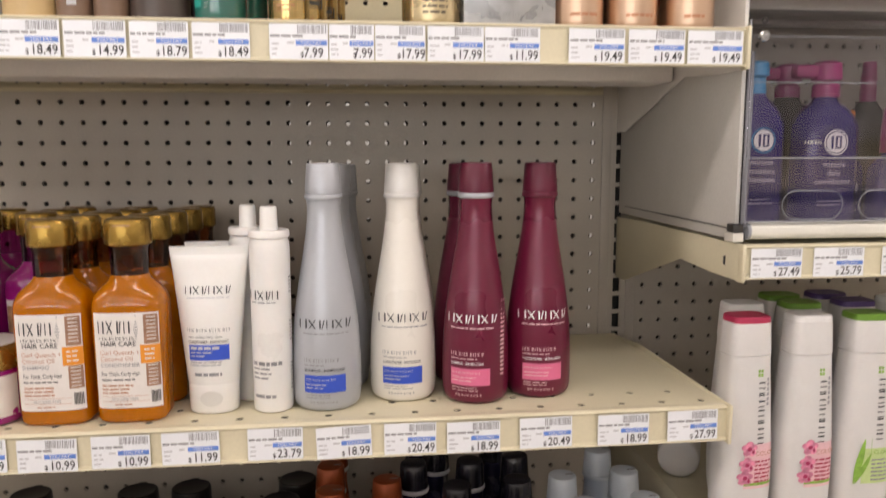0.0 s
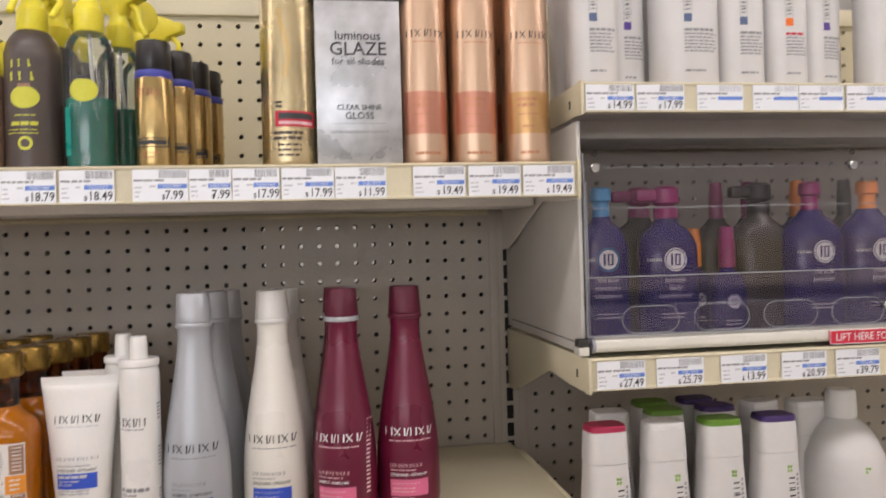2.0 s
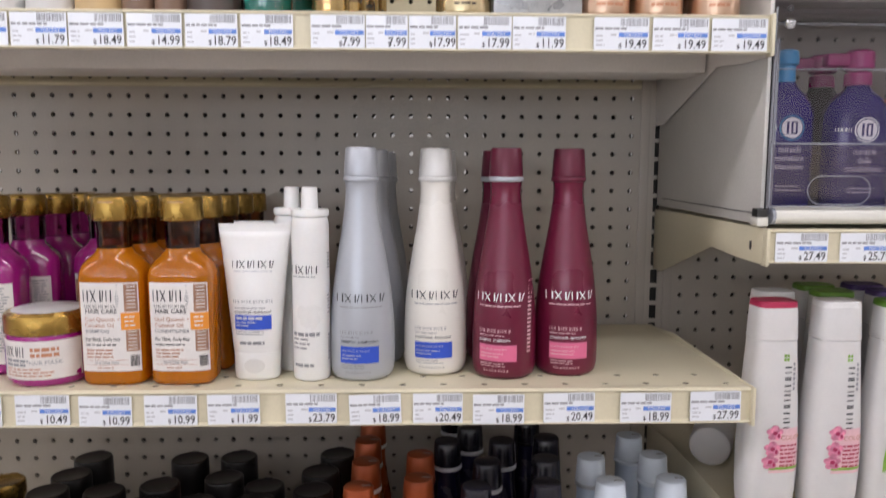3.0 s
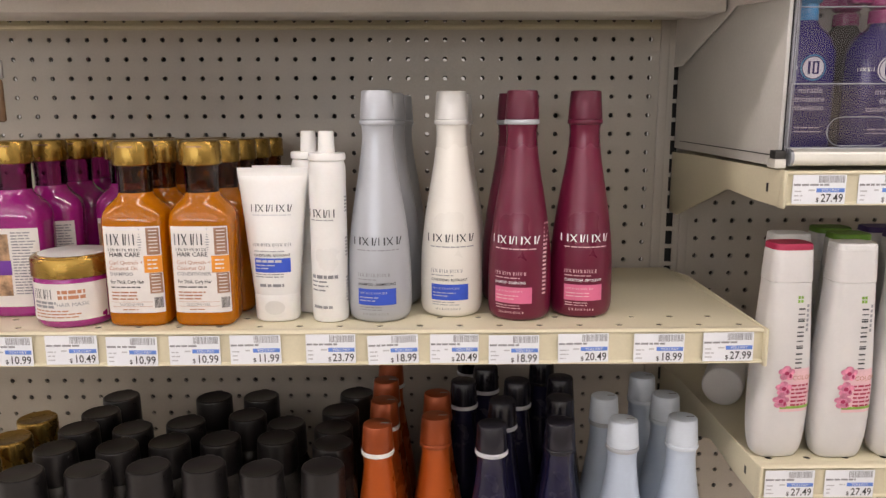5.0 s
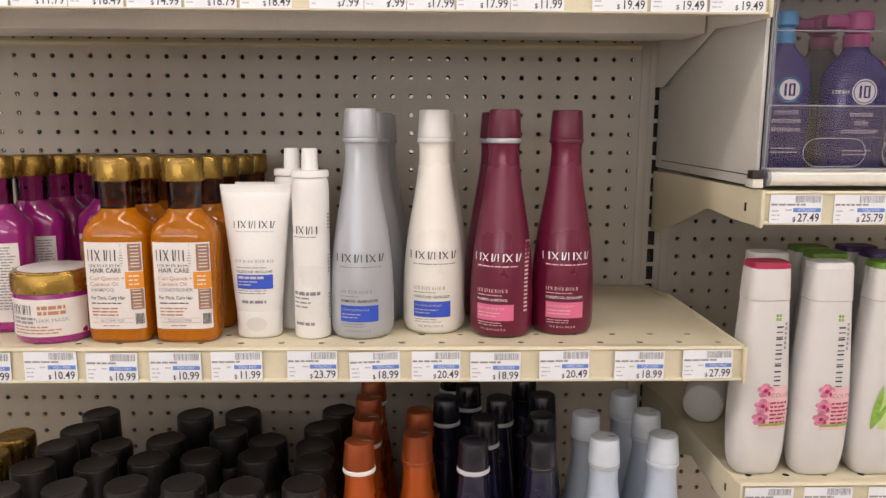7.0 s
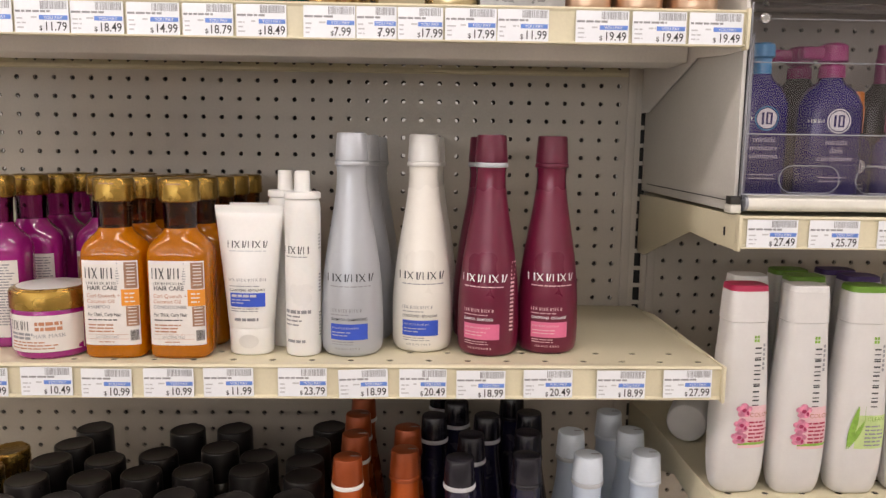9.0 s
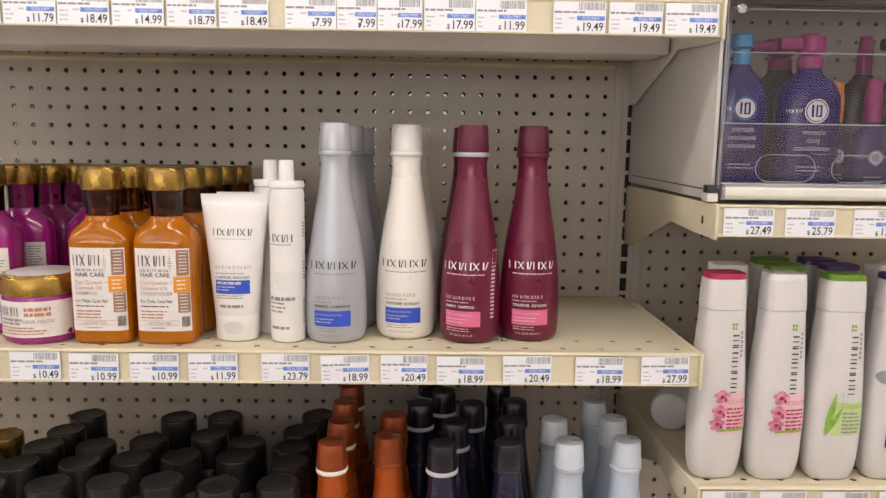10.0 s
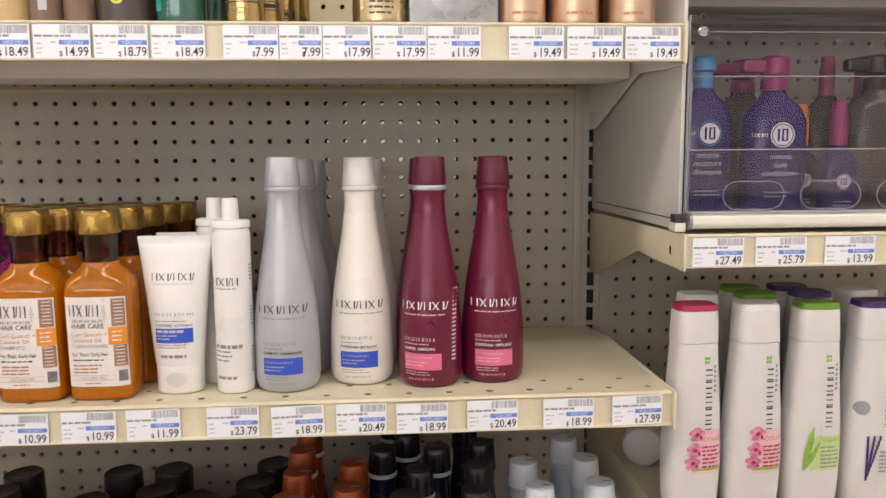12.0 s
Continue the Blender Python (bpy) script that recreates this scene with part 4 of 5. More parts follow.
def trigger(ob, z, s=1.0, flip=1, spin=0.0):
    """A trigger spray head, its nozzle along x before it is spun."""
    k = 1.32 * s
    head = part("trigger_head", Hull([(z, 0.0125 * s), (z + 0.002, 0.0138 * s), (z + 0.017 * k, 0.0135 * s), (z + 0.019 * k, 0.011 * s), (z + 0.025 * k, 0.0085 * s), (z + 0.034 * k, 0.009 * s)], 24).build(), YELLOW, ob, "yellow trigger spray head")
    f = flip
    side = ((0.008, 0.026), (-0.007, 0.026), (-0.014, 0.030), (-0.019, 0.037), (-0.0185, 0.045), (-0.011, 0.052), (0.001, 0.0545), (0.013, 0.051), (0.022, 0.0475), (0.030, 0.0475), (0.031, 0.039), (0.022, 0.0365), (0.012, 0.034))
    pts = [(a * f * s, z + b * k) for a, b in side]
    bm = bmesh.new()
    lo = [bm.verts.new((x, -0.0072 * s, q)) for x, q in pts]
    hi = [bm.verts.new((x, 0.0072 * s, q)) for x, q in pts]
    bm.faces.new(lo)
    bm.faces.new(hi[::-1])
    for i in range(len(pts)):
        j = (i + 1) % len(pts)
        bm.faces.new((lo[i], hi[i], hi[j], lo[j]))
    bmesh.ops.recalc_face_normals(bm, faces=bm.faces[:])
    bmesh.ops.bevel(bm, geom=bm.edges[:], offset=0.0022 * s, segments=3, affect="EDGES", profile=0.5)
    part("shroud", bm, YELLOW, head)
    lever = tube_path([(0.015 * f * s, 0, z + 0.036 * k), (0.023 * f * s, 0, z + 0.029 * k), (0.0245 * f * s, 0, z + 0.019 * k), (0.032 * f * s, 0, z + 0.009 * k)], 0.0032 * s, 10)
    part("lever", lever, YELLOW, head)
    head.matrix_basis = pose(0, 0, 0, 0, 0, spin)


def sun_mark(h, ob, z, s, ink):
    part("fruit_mark", disc(h, 0, z, 0.0128 * s, 0.0105 * s), LIME, ob, "yellow round printed mark")
    part("mark_cap", rects(h, [(-0.0055 * s, 0.0055 * s, z + 0.0095 * s, z + 0.0125 * s)], 0.0008), ink, ob)
    rng = random.Random(int(z * 1e4))
    part("logo", rects(h, strokes(-0.0115 * s, 0.0095 * s, z + 0.027 * s, z + 0.036 * s, 3, 0.25) + strokes(-0.0125 * s, 0.0125 * s, z + 0.0145 * s, z + 0.0245 * s, 3, 0.25)), LIME, ob)
    part("small_print", rects(h, lines(rng, -0.009 * s, 0.009 * s, z - 0.016 * s, 1, 0.004, 0.0011) + lines(rng, -0.0125 * s, 0.0125 * s, z - 0.0225 * s, 1, 0.006, 0.0036 * s, 0.0) + lines(rng, -0.016 * s, 0.016 * s, z - 0.0295 * s, 2, 0.0032, 0.0009, 0.2)), LIME, ob)
    part("round_seal", disc(h, 0, z - 0.0425 * s, 0.0065 * s, inner=0.62), LIME, ob)


def sun_spray(x, y, kind, s=1.0, turn=0.0, spin=75):
    body, label = {"brown": (BROWN, "dark brown sunscreen spray bottle with a yellow spray head"), "taupe": (BROWN_LIGHT, "taupe sun care spray bottle with a yellow spray head"),
                   "tan": (TAN, "tan sun care bottle with a yellow cap"), "white": (OFFWHITE, "off-white sun care bottle with a yellow cap")}[kind]
    ob = thing("sun_spray_bottle", x, y, TOPZ, label, "spray bottle", "sun care bottles", turn)
    h = Hull([(0, 0.0215 * s), (0.002, 0.0240 * s), (0.006, 0.0250 * s), (0.100, 0.0250 * s), (0.112, 0.0243 * s), (0.122, 0.0215 * s), (0.1295, 0.0165 * s), (0.132, 0.0135 * s)], 36, 2)
    part("body", h.build(), body, ob)
    if kind in ("brown", "taupe"):
        trigger(ob, 0.131, 1.0 * s, -1, spin)
    else:
        part("cap", Hull([(0.1315, 0.014 * s), (0.133, 0.0160 * s), (0.160, 0.0155 * s), (0.163, 0.0135 * s)], 28).build(), YELLOW, ob, "yellow cap")
    sun_mark(h, ob, 0.066, s, INK if kind in ("tan", "white") else LABEL_TAN)
    return ob


def slim_spray(x, y, s=1.0, turn=0.0, plain=False):
    ob = thing("slim_spray", x, y, TOPZ, "slim taupe sun care tube with a yellow cap", "spray bottle", "sun care bottles", turn)
    h = Hull([(0, 0.0130 * s), (0.002, 0.0148 * s), (0.082 * s, 0.0150 * s), (0.089 * s, 0.0135 * s), (0.092 * s, 0.0108 * s)], 28)
    part("body", h.build(), BROWN_LIGHT, ob)
    cap = part("cap", Hull([(0.0915 * s, 0.0112 * s), (0.093 * s, 0.0118 * s), (0.113 * s, 0.0105 * s), (0.119 * s, 0.0092 * s), (0.128 * s, 0.0090 * s), (0.1315 * s, 0.0075 * s)], 24).build(), YELLOW, ob, "yellow spray cap")
    part("nozzle", block(-0.002, 0.012, -0.004, 0.004, 0.118 * s, 0.126 * s, 0.0015), YELLOW, cap)
    if plain:
        part("barcode_patch", rects(h, [(-0.009, -0.002, 0.012, 0.036)]), INK_PALE, ob)
    else:
        sun_mark(h, ob, 0.052, 0.62, LABEL_TAN)
    return ob


def clear_spray(x, y, s=1.0, turn=0.0, plain=False, spin=0.0):
    ob = thing("clear_spray_bottle", x, y, TOPZ, "clear spray bottle half full of teal liquid, yellow head", "spray bottle", "teal spray bottles", turn)
    h = Hull([(0, 0.0200 * s), (0.002, 0.0222 * s), (0.006, 0.0230 * s), (0.102, 0.0230 * s), (0.114, 0.0222 * s), (0.123, 0.0195 * s), (0.1295, 0.0150 * s), (0.132, 0.0125 * s)], 36, 2)
    b = part("body", h.build(), CLEAR_BOTTLE, ob, "clear plastic body")
    part("liquid", Hull([(0.002, 0.0205 * s), (0.004, 0.0218 * s), (0.007, 0.0224 * s), (0.066, 0.0224 * s), (0.0665, 0.0218 * s)], 36).build(), TEAL, ob, "teal liquid")
    part("dip_tube", tube_path([(0, 0, 0.135), (0.001, 0.0, 0.10), (0.004, 0, 0.068)], 0.0018), OFFWHITE, ob)
    trigger(ob, 0.131, 1.0 * s, -1, spin)
    if not plain:
        part("fruit_mark", disc(h, 0, 0.073, 0.0128, 0.0112), LIME, ob, "yellow round printed mark")
        part("mark_cap", rects(h, [(-0.0055, 0.0055, 0.083, 0.0865)], 0.0008), INK, ob)
        part("leaflet", rects(h, [(-0.0195, -0.0125, 0.012, 0.058)], 0.0005), mat_teal_print, ob, "paler teal printed edge")
    return ob


mat_teal_print = mat("teal_print", (0.02, 0.36, 0.30), 0.3, var=0.1, scale=60)
sun_spray(-0.688, -0.300, "white", 0.9)
sun_spray(-0.641, -0.300, "white", 0.9)
sun_spray(-0.595, -0.300, "tan", 0.92)
slim_spray(-0.558, -0.306, 1.0, 30, plain=True)
slim_spray(-0.5275, -0.306, 1.0)
sun_spray(-0.4885, -0.300, "brown", 1.0)
sun_spray(-0.486, -0.240, "brown", 0.98)
sun_spray(-0.484, -0.180, "brown", 0.98)
sun_spray(-0.595, -0.240, "tan", 0.92)
slim_spray(-0.556, -0.262, 1.0, plain=True)
slim_spray(-0.524, -0.262, 1.0, plain=True)
clear_spray(-0.437, -0.302, 1.0, spin=25)
clear_spray(-0.424, -0.245, 0.98, plain=True, spin=160)
clear_spray(-0.416, -0.188, 0.98, plain=True, spin=40)
clear_spray(-0.408, -0.130, 0.98, plain=True, spin=170)


def mini_can(x, y, plain=False):
    ob = thing("mini_hairspray_can", x, y, TOPZ, "small gold hairspray can with a black cap", "spray can", "small gold cans")
    h = Hull([(0, 0.0155), (0.001, 0.0172), (0.003, 0.0176), (0.083, 0.0176), (0.0845, 0.0172)], 32)
    part("body", h.build(), GOLD, ob)
    part("blue_ring", Hull([(0.0845, 0.0172), (0.0855, 0.0178), (0.0905, 0.0172), (0.0920, 0.0162)], 32).build(), BAND_BLUE, ob)
    part("cap", Hull([(0.092, 0.0160), (0.0930, 0.0165), (0.1185, 0.0160), (0.1205, 0.0150), (0.1208, 0.0130)], 32).build(), BLACK, ob, "black cap")
    rng = random.Random(int(y * 1000))
    part("logo", rects(h, strokes(-0.014, 0.010, 0.066, 0.075, 5)), RUST_INK, ob)
    part("frame_mark", rects(h, [(-0.014, 0.014, 0.0265, 0.0275), (-0.014, 0.014, 0.0185, 0.0195), (-0.0125, 0.0125, 0.021, 0.025), (-0.0145, -0.0135, 0.0185, 0.0275), (0.0135, 0.0145, 0.0185, 0.0275)]), INK, ob)
    part("small_print", rects(h, lines(rng, -0.010, 0.010, 0.014, 2, 0.004, 0.0012, 0.3)), RUST_INK, ob)


for i, y in enumerate((-0.312, -0.272, -0.228, -0.190)):
    mini_can(-0.3765 + (0.0, 0.013, 0.023, 0.030)[i], y, i > 0)


def tall_can(x, y):
    ob = thing("tall_hairspray_can", x, y, TOPZ, "tall pale gold hairspray can", "spray can")
    h = Hull([(0, 0.0235), (0.001, 0.0262), (0.003, 0.0268), (0.006, 0.0268), (0.225, 0.0268), (0.236, 0.0255), (0.243, 0.0225)], 40)
    part("body", h.build(), GOLD_LIGHT, ob)
    part("cap", Hull([(0.243, 0.0215), (0.245, 0.0222), (0.283, 0.0218), (0.287, 0.0200)], 36).build(), GOLD, ob, "gold cap")
    rng = random.Random(31)
    part("logo", rects(h, strokes(-0.018, 0.018, 0.164, 0.184, 5) + strokes(-0.016, 0.016, 0.190, 0.197, 6)), BROWN, ob)
    part("swirl", merge(*(rects(h, [(-0.002 + 0.004 * math.sin(i * 0.5) - 0.0015, -0.002 + 0.004 * math.sin(i * 0.5) + 0.0015, 0.085 + 0.006 * i, 0.0915 + 0.006 * i)], 0.0005) for i in range(11))), GOLD, ob)
    part("red_frame", rects(h, [(-0.012, 0.0245, 0.0375, 0.0525)]), RED, ob, "red and black printed frame")
    part("dark_bar", rects(h, [(-0.009, 0.0225, 0.0445, 0.0505)], 0.0008), INK, ob)
    part("pink_bar", rects(h, [(-0.009, 0.0225, 0.0395, 0.0425)], 0.0008), PALE_PINK, ob)
    part("small_print", rects(h, lines(rng, -0.014, 0.014, 0.033, 2, 0.0052, 0.003, 0.2) + lines(rng, -0.010, 0.013, 0.021, 3, 0.005, 0.002, 0.3) + lines(rng, -0.012, -0.004, 0.062, 2, 0.004, 0.002)), BROWN, ob)


tall_can(-0.2505, -0.303)


def carton(x, y):
    ob = thing("hair_gloss_carton", x, y, TOPZ, "silver hair gloss carton with a black top band", "carton", turn=0)
    w, h, d = 0.0835, 0.191, 0.045
    part("box", block(-w / 2, w / 2, 0, d, 0, h, 0.0008), CARTON, ob)
    f = Flat(0.0)
    part("black_band", block(-w / 2 - 0.0003, w / 2 + 0.0003, -0.0003, d + 0.0003, 0.162, h + 0.0003, 0.0006), CARTON_DARK, ob)
    part("maker_name", rects(Flat(-0.0003), strokes(-0.028, 0.029, 0.1735, 0.1805, 10, 0.2) + lines(random.Random(2), -0.028, 0.029, 0.1702, 1, 0.003, 0.0011, 0.0), 0.0003), WHITE_INK, ob)
    part("title", merge(words(f, "luminous", 0, 0.1235, 0.0125, bold=0.008), words(f, "GLAZE", 0, 0.1085, 0.0185, bold=0.008), words(f, "for all shades", 0, 0.0990, 0.0098, bold=0.006)), INK, ob)
    part("subtitle", merge(words(f, "CLEAR SHINE", 0, 0.0545, 0.0074, bold=0.012), words(f, "GLOSS", 0, 0.0455, 0.0096, bold=0.012)), INK, ob)
    part("ruled_line", rects(f, [(-0.028, 0.026, 0.0408, 0.0413), (-0.029, 0.029, 0.0338, 0.0343)] + lines(random.Random(3), -0.028, 0.028, 0.0330, 1, 0.003, 0.0012, 0.0)), INK_GREY, ob)
    part("volume", words(f, "6.5 FL OZ (192 mL)", 0, 0.0085, 0.0052), INK_GREY, ob)


carton(-0.1815, -0.322)


def rose_can(x, y, band, label):
    ob = thing("rose_gold_can", x, y, TOPZ, label, "spray can", "rose gold cans")
    h = Hull([(0, 0.0215), (0.001, 0.0238), (0.003, 0.0244), (0.006, 0.0245), (0.186, 0.0245), (0.193, 0.0236), (0.198, 0.0205)], 40)
    part("body", h.build(), ROSE, ob)
    part("collar", Hull([(0.198, 0.0180), (0.2, 0.0186), (0.206, 0.0184), (0.208, 0.0120), (0.222, 0.0090), (0.224, 0.0070)], 32).build(), ROSE, ob, "metal collar and spray button")
    part("cap", Hull([(0.1945, 0.0236), (0.196, 0.0240), (0.250, 0.0232), (0.255, 0.0215)], 36).build(), ROSE_CAP, ob, "clear peach overcap")
    rng = random.Random(int(x * 1000))
    part("logo", rects(h, strokes(-0.018, 0.021, 0.125, 0.134, 5)), BROWN, ob)
    part("strapline", rects(h, lines(rng, -0.012, 0.014, 0.1215, 1, 0.003, 0.0009, 0.1)), RUST_INK, ob)
    part("color_band", rects(h, [(-0.0235, 0.0235, 0.030, 0.072)], 0.0004), band, ob)
    part("small_print", rects(h, lines(rng, -0.014, 0.008, 0.066, 2, 0.006, 0.003, 0.2) + lines(rng, -0.013, 0.010, 0.050, 1, 0.004, 0.0014, 0.2) + lines(rng, -0.010, 0.004, 0.038, 1, 0.004, 0.002) + lines(rng, -0.012, 0.014, 0.012, 1, 0.004, 0.0026), 0.0007), RUST_INK, ob)


for x, band in ((-0.1155, ROSE_BAND), (-0.0640, ROSE_BAND), (-0.0090, AMBER_BAND)):
    rose_can(x, -0.305, band, "rose gold mousse can with a pale cap")
for x in (-0.112, -0.060, -0.008):
    rose_can(x, -0.245, ROSE_BAND, "rose gold mousse can standing in the second row")


# ---- high shelf: white bottles ----
def white_bottle(x, y, w, hgt, sq, turn=0.0, lines_mat=None):
    ob = thing("white_shampoo_bottle", x, y, Z_HIGH + 0.001, "tall white bottle with a small coloured square", "bottle", "white salon bottles", turn)
    r = w / 2
    h = Hull([(0, r * 0.9, r * 0.75, 2.6), (0.002, r * 0.98, r * 0.82, 2.6), (0.006, r, r * 0.84, 2.6), (hgt - 0.035, r, r * 0.84, 2.6), (hgt - 0.02, r * 0.86, r * 0.75, 2.4), (hgt - 0.008, r * 0.5, r * 0.5, 2), (hgt, r * 0.45, r * 0.45, 2)], 36)
    part("body", h.build(), OFFWHITE, ob)
    part("cap", Hull([(hgt, r * 0.48), (hgt + 0.002, r * 0.52), (hgt + 0.028, r * 0.5), (hgt + 0.03, r * 0.44)], 28).build(), WHITE, ob)
    rng = random.Random(int(x * 1000))
    u = -0.35 * r
    part("color_square", rects(h, [(u, u + 0.0085, 0.066, 0.0745)]), sq, ob)
    part("upright_name", rects(h, side_strokes(u + 0.0012, u + 0.0073, 0.0785, hgt - 0.036, 11)), INK, ob, "plain bars where the maker's name stands")
    part("name_box", rects(h, [(u, u + 0.0004, 0.076, hgt - 0.032), (u + 0.0081, u + 0.0085, 0.076, hgt - 0.032)]), INK_GREY, ob)
    part("title_line", rects(h, lines(rng, u, 0.72 * r, 0.0590, 1, 0.004, 0.0026, 0.15)), lines_mat or INK_GREY, ob)
    part("small_print", rects(h, lines(rng, u, 0.75 * r, 0.0540, 6, 0.0036, 0.0014, 0.25) + lines(rng, u, 0.5 * r, 0.016, 1, 0.004, 0.0022)), INK_GREY, ob)


for x, y, w, hgt, sq, t, lm in ((0.0660, -0.300, 0.054, 0.190, SLATE, 0, None), (0.1115, -0.275, 0.044, 0.185, PURPLE_SQ, 6, None), (0.1705, -0.298, 0.071, 0.200, SLATE, 0, None), (0.2345, -0.298, 0.052, 0.190, SLATE, 0, None),
                                (0.288, -0.298, 0.048, 0.190, ORANGE_SQ, 0, RED), (0.338, -0.285, 0.046, 0.185, PURPLE_SQ, 10, None), (0.408, -0.298, 0.054, 0.190, PURPLE_SQ, 0, None), (0.466, -0.298, 0.052, 0.19, MAROON_SQ, 0, None),
                                (0.526, -0.298, 0.052, 0.19, SLATE, 0, None), (0.068, -0.235, 0.054, 0.19, SLATE, 0, None), (0.172, -0.222, 0.071, 0.2, SLATE, 0, None), (0.2345, -0.238, 0.052, 0.19, SLATE, 0, None), (0.372, -0.240, 0.050, 0.185, PURPLE_SQ, 25, None)):
    white_bottle(x, y, w, hgt, sq, t, lm)


# ---- the locked clear case ----
CASE_Z = Z_CASE + 0.004
case = thing("locked_display_case", 0.0375, 0, CASE_Z, "clear acrylic locked display case with pale side panel", "display case")
CW = 1.19
part("side_panel", block(0.0005, 0.0045, -0.326, -0.004, 0.0, 0.238, 0.0006), PANEL, case, "pale grey side panel")
part("side_fold", block(-0.0004, 0.0005, -0.322, -0.030, 0.010, 0.0108), DARK, case)
part("base_tray", block(0.005, CW, -0.318, -0.010, 0.0, 0.004, 0.001), RAIL, case)
part("front_rail", extrude_yz([(-0.322, 0.0), (-0.335, 0.002), (-0.338, 0.006), (-0.3375, 0.013), (-0.334, 0.018), (-0.322, 0.018)], 0.010, CW, 0.0012), RAIL, case, "cream front rail")
part("rail_cap", Hull([(0, 0.0085), (0.003, 0.0085)], 24).build(), ACRYLIC_EDGE, case, "clear round rail end").matrix_basis = pose(0.008, -0.3305, 0.009, 0, 90, 0)
part("corner_bracket", block(-0.006, 0.005, -0.336, -0.318, -0.001, 0.008, 0.0012), RAIL, case)
part("corner_slot", block(-0.0066, 0.0035, -0.3365, -0.324, 0.008, 0.016, 0.0005), DARK, case)
pane = part("lower_pane", block(0.003, CW, -0.3385, -0.3360, 0.0185, 0.078), ACRYLIC_HAZY, case, "clear acrylic lower pane")
door = part("door_pane", block(0.006, CW, -0.3290, -0.3265, 0.012, 0.205), ACRYLIC, case, "clear acrylic door")
side = part("return_pane", block(0.0050, 0.0070, -0.336, -0.290, 0.012, 0.175), ACRYLIC, case, "clear acrylic end pane")
for nm, o, a, b, z0, z1, y0, y1 in (("lower_pane_edge", pane, 0.003, CW, 0.0775, 0.0787, -0.3388, -0.3358), ("lower_pane_edge", pane, 0.0025, 0.0034, 0.0185, 0.0780, -0.3388, -0.3358),
                                    ("lower_pane_edge", pane, 0.003, CW, 0.0180, 0.0192, -0.3388, -0.3358), ("door_edge", door, 0.006, CW, 0.1478, 0.1486, -0.3293, -0.3262), ("door_edge", door, 0.0055, 0.0064, 0.012, 0.205, -0.3293, -0.3262),
                                    ("door_fold", door, 0.10, 0.22, 0.0480, 0.0484, -0.3293, -0.3288), ("door_edge", door, 0.006, CW, 0.1895, 0.1901, -0.3293, -0.3288)):
    part(nm, block(a, b, y0, y1, z0, z1), ACRYLIC_EDGE, o)
for i in range(14):
    cx = 0.070 + 0.0775 * i
    pts = []
    hw2, hh = 0.0305, 0.0135
    for k in range(12):
        a = -math.pi / 2 + math.pi * k / 11
        pts.append((cx + hw2 - hh + hh * math.cos(a), -0.3388, 0.0340 + hh * math.sin(a)))
    for k in range(12):
        a = math.pi / 2 + math.pi * k / 11
        pts.append((cx - hw2 + hh + hh * math.cos(a), -0.3388, 0.0340 + hh * math.sin(a)))
    part("finger_hole_rim", tube_path(pts, 0.00045, 6, True), ACRYLIC_EDGE, pane)
for sx in (0.018, 0.308, 0.60):
    s = part("screw", Hull([(0, 0.0052), (0.003, 0.0050), (0.0042, 0.0036)], 20).build(), CHROME, door, "chrome screw")
    s.matrix_basis = pose(sx, -0.3290, 0.190, 90, 0, 0)
    s2 = part("screw_ring", disc(Flat(-0.3292), sx, 0.204, 0.003, inner=0.5), DARK, door)
lock = part("lock", Hull([(0, 0.0085), (0.010, 0.0085), (0.0115, 0.0078), (0.0120, 0.0055), (0.0112, 0.0050)], 28).build(), CHROME, case, "chrome cam lock")
lock.matrix_basis = pose(0.3800, -0.339, 0.040, 90, 0, 0)
part("keyhole", block(-0.0008, 0.0008, -0.0035, 0.0035, 0.0108, 0.0122), DARK, lock)
part("lock_plate", Hull([(0, 0.0145), (0.0015, 0.0145), (0.0045, 0.0115), (0.0060, 0.0060)], 36).build(), CHROME, lock).matrix_basis = pose(-0.017, 0.007, 0)
part("lock_latch", Hull([(0, 0.0100, 0.0060, 2.2), (0.004, 0.0098, 0.0058, 2.2), (0.006, 0.0075, 0.0040, 2.2)], 28).build(), CHROME, lock).matrix_basis = pose(-0.040, -0.001, 0)
strip = part("red_strip", block(0.268, 0.455, -0.3402, -0.3385, -0.0010, 0.0140), RED, case, "red strip with white lettering")
part("strip_lettering", words(Flat(-0.3402), "LIFT HERE FOR PRODUCT", 0.2745, 0.0025, 0.0118, 0.0004, align="LEFT", stretch=0.86), WHITE_INK, strip)
part("strip_border", rects(Flat(-0.3402), [(0.268, 0.455, -0.0010, -0.0002), (0.268, 0.455, 0.0132, 0.0140), (0.268, 0.2688, -0.0010, 0.0140)], 0.0003), WHITE_INK, strip)
for o in case.children_recursive:
    if o.data.materials[0] in (ACRYLIC, ACRYLIC_HAZY):
        o.visible_shadow = False


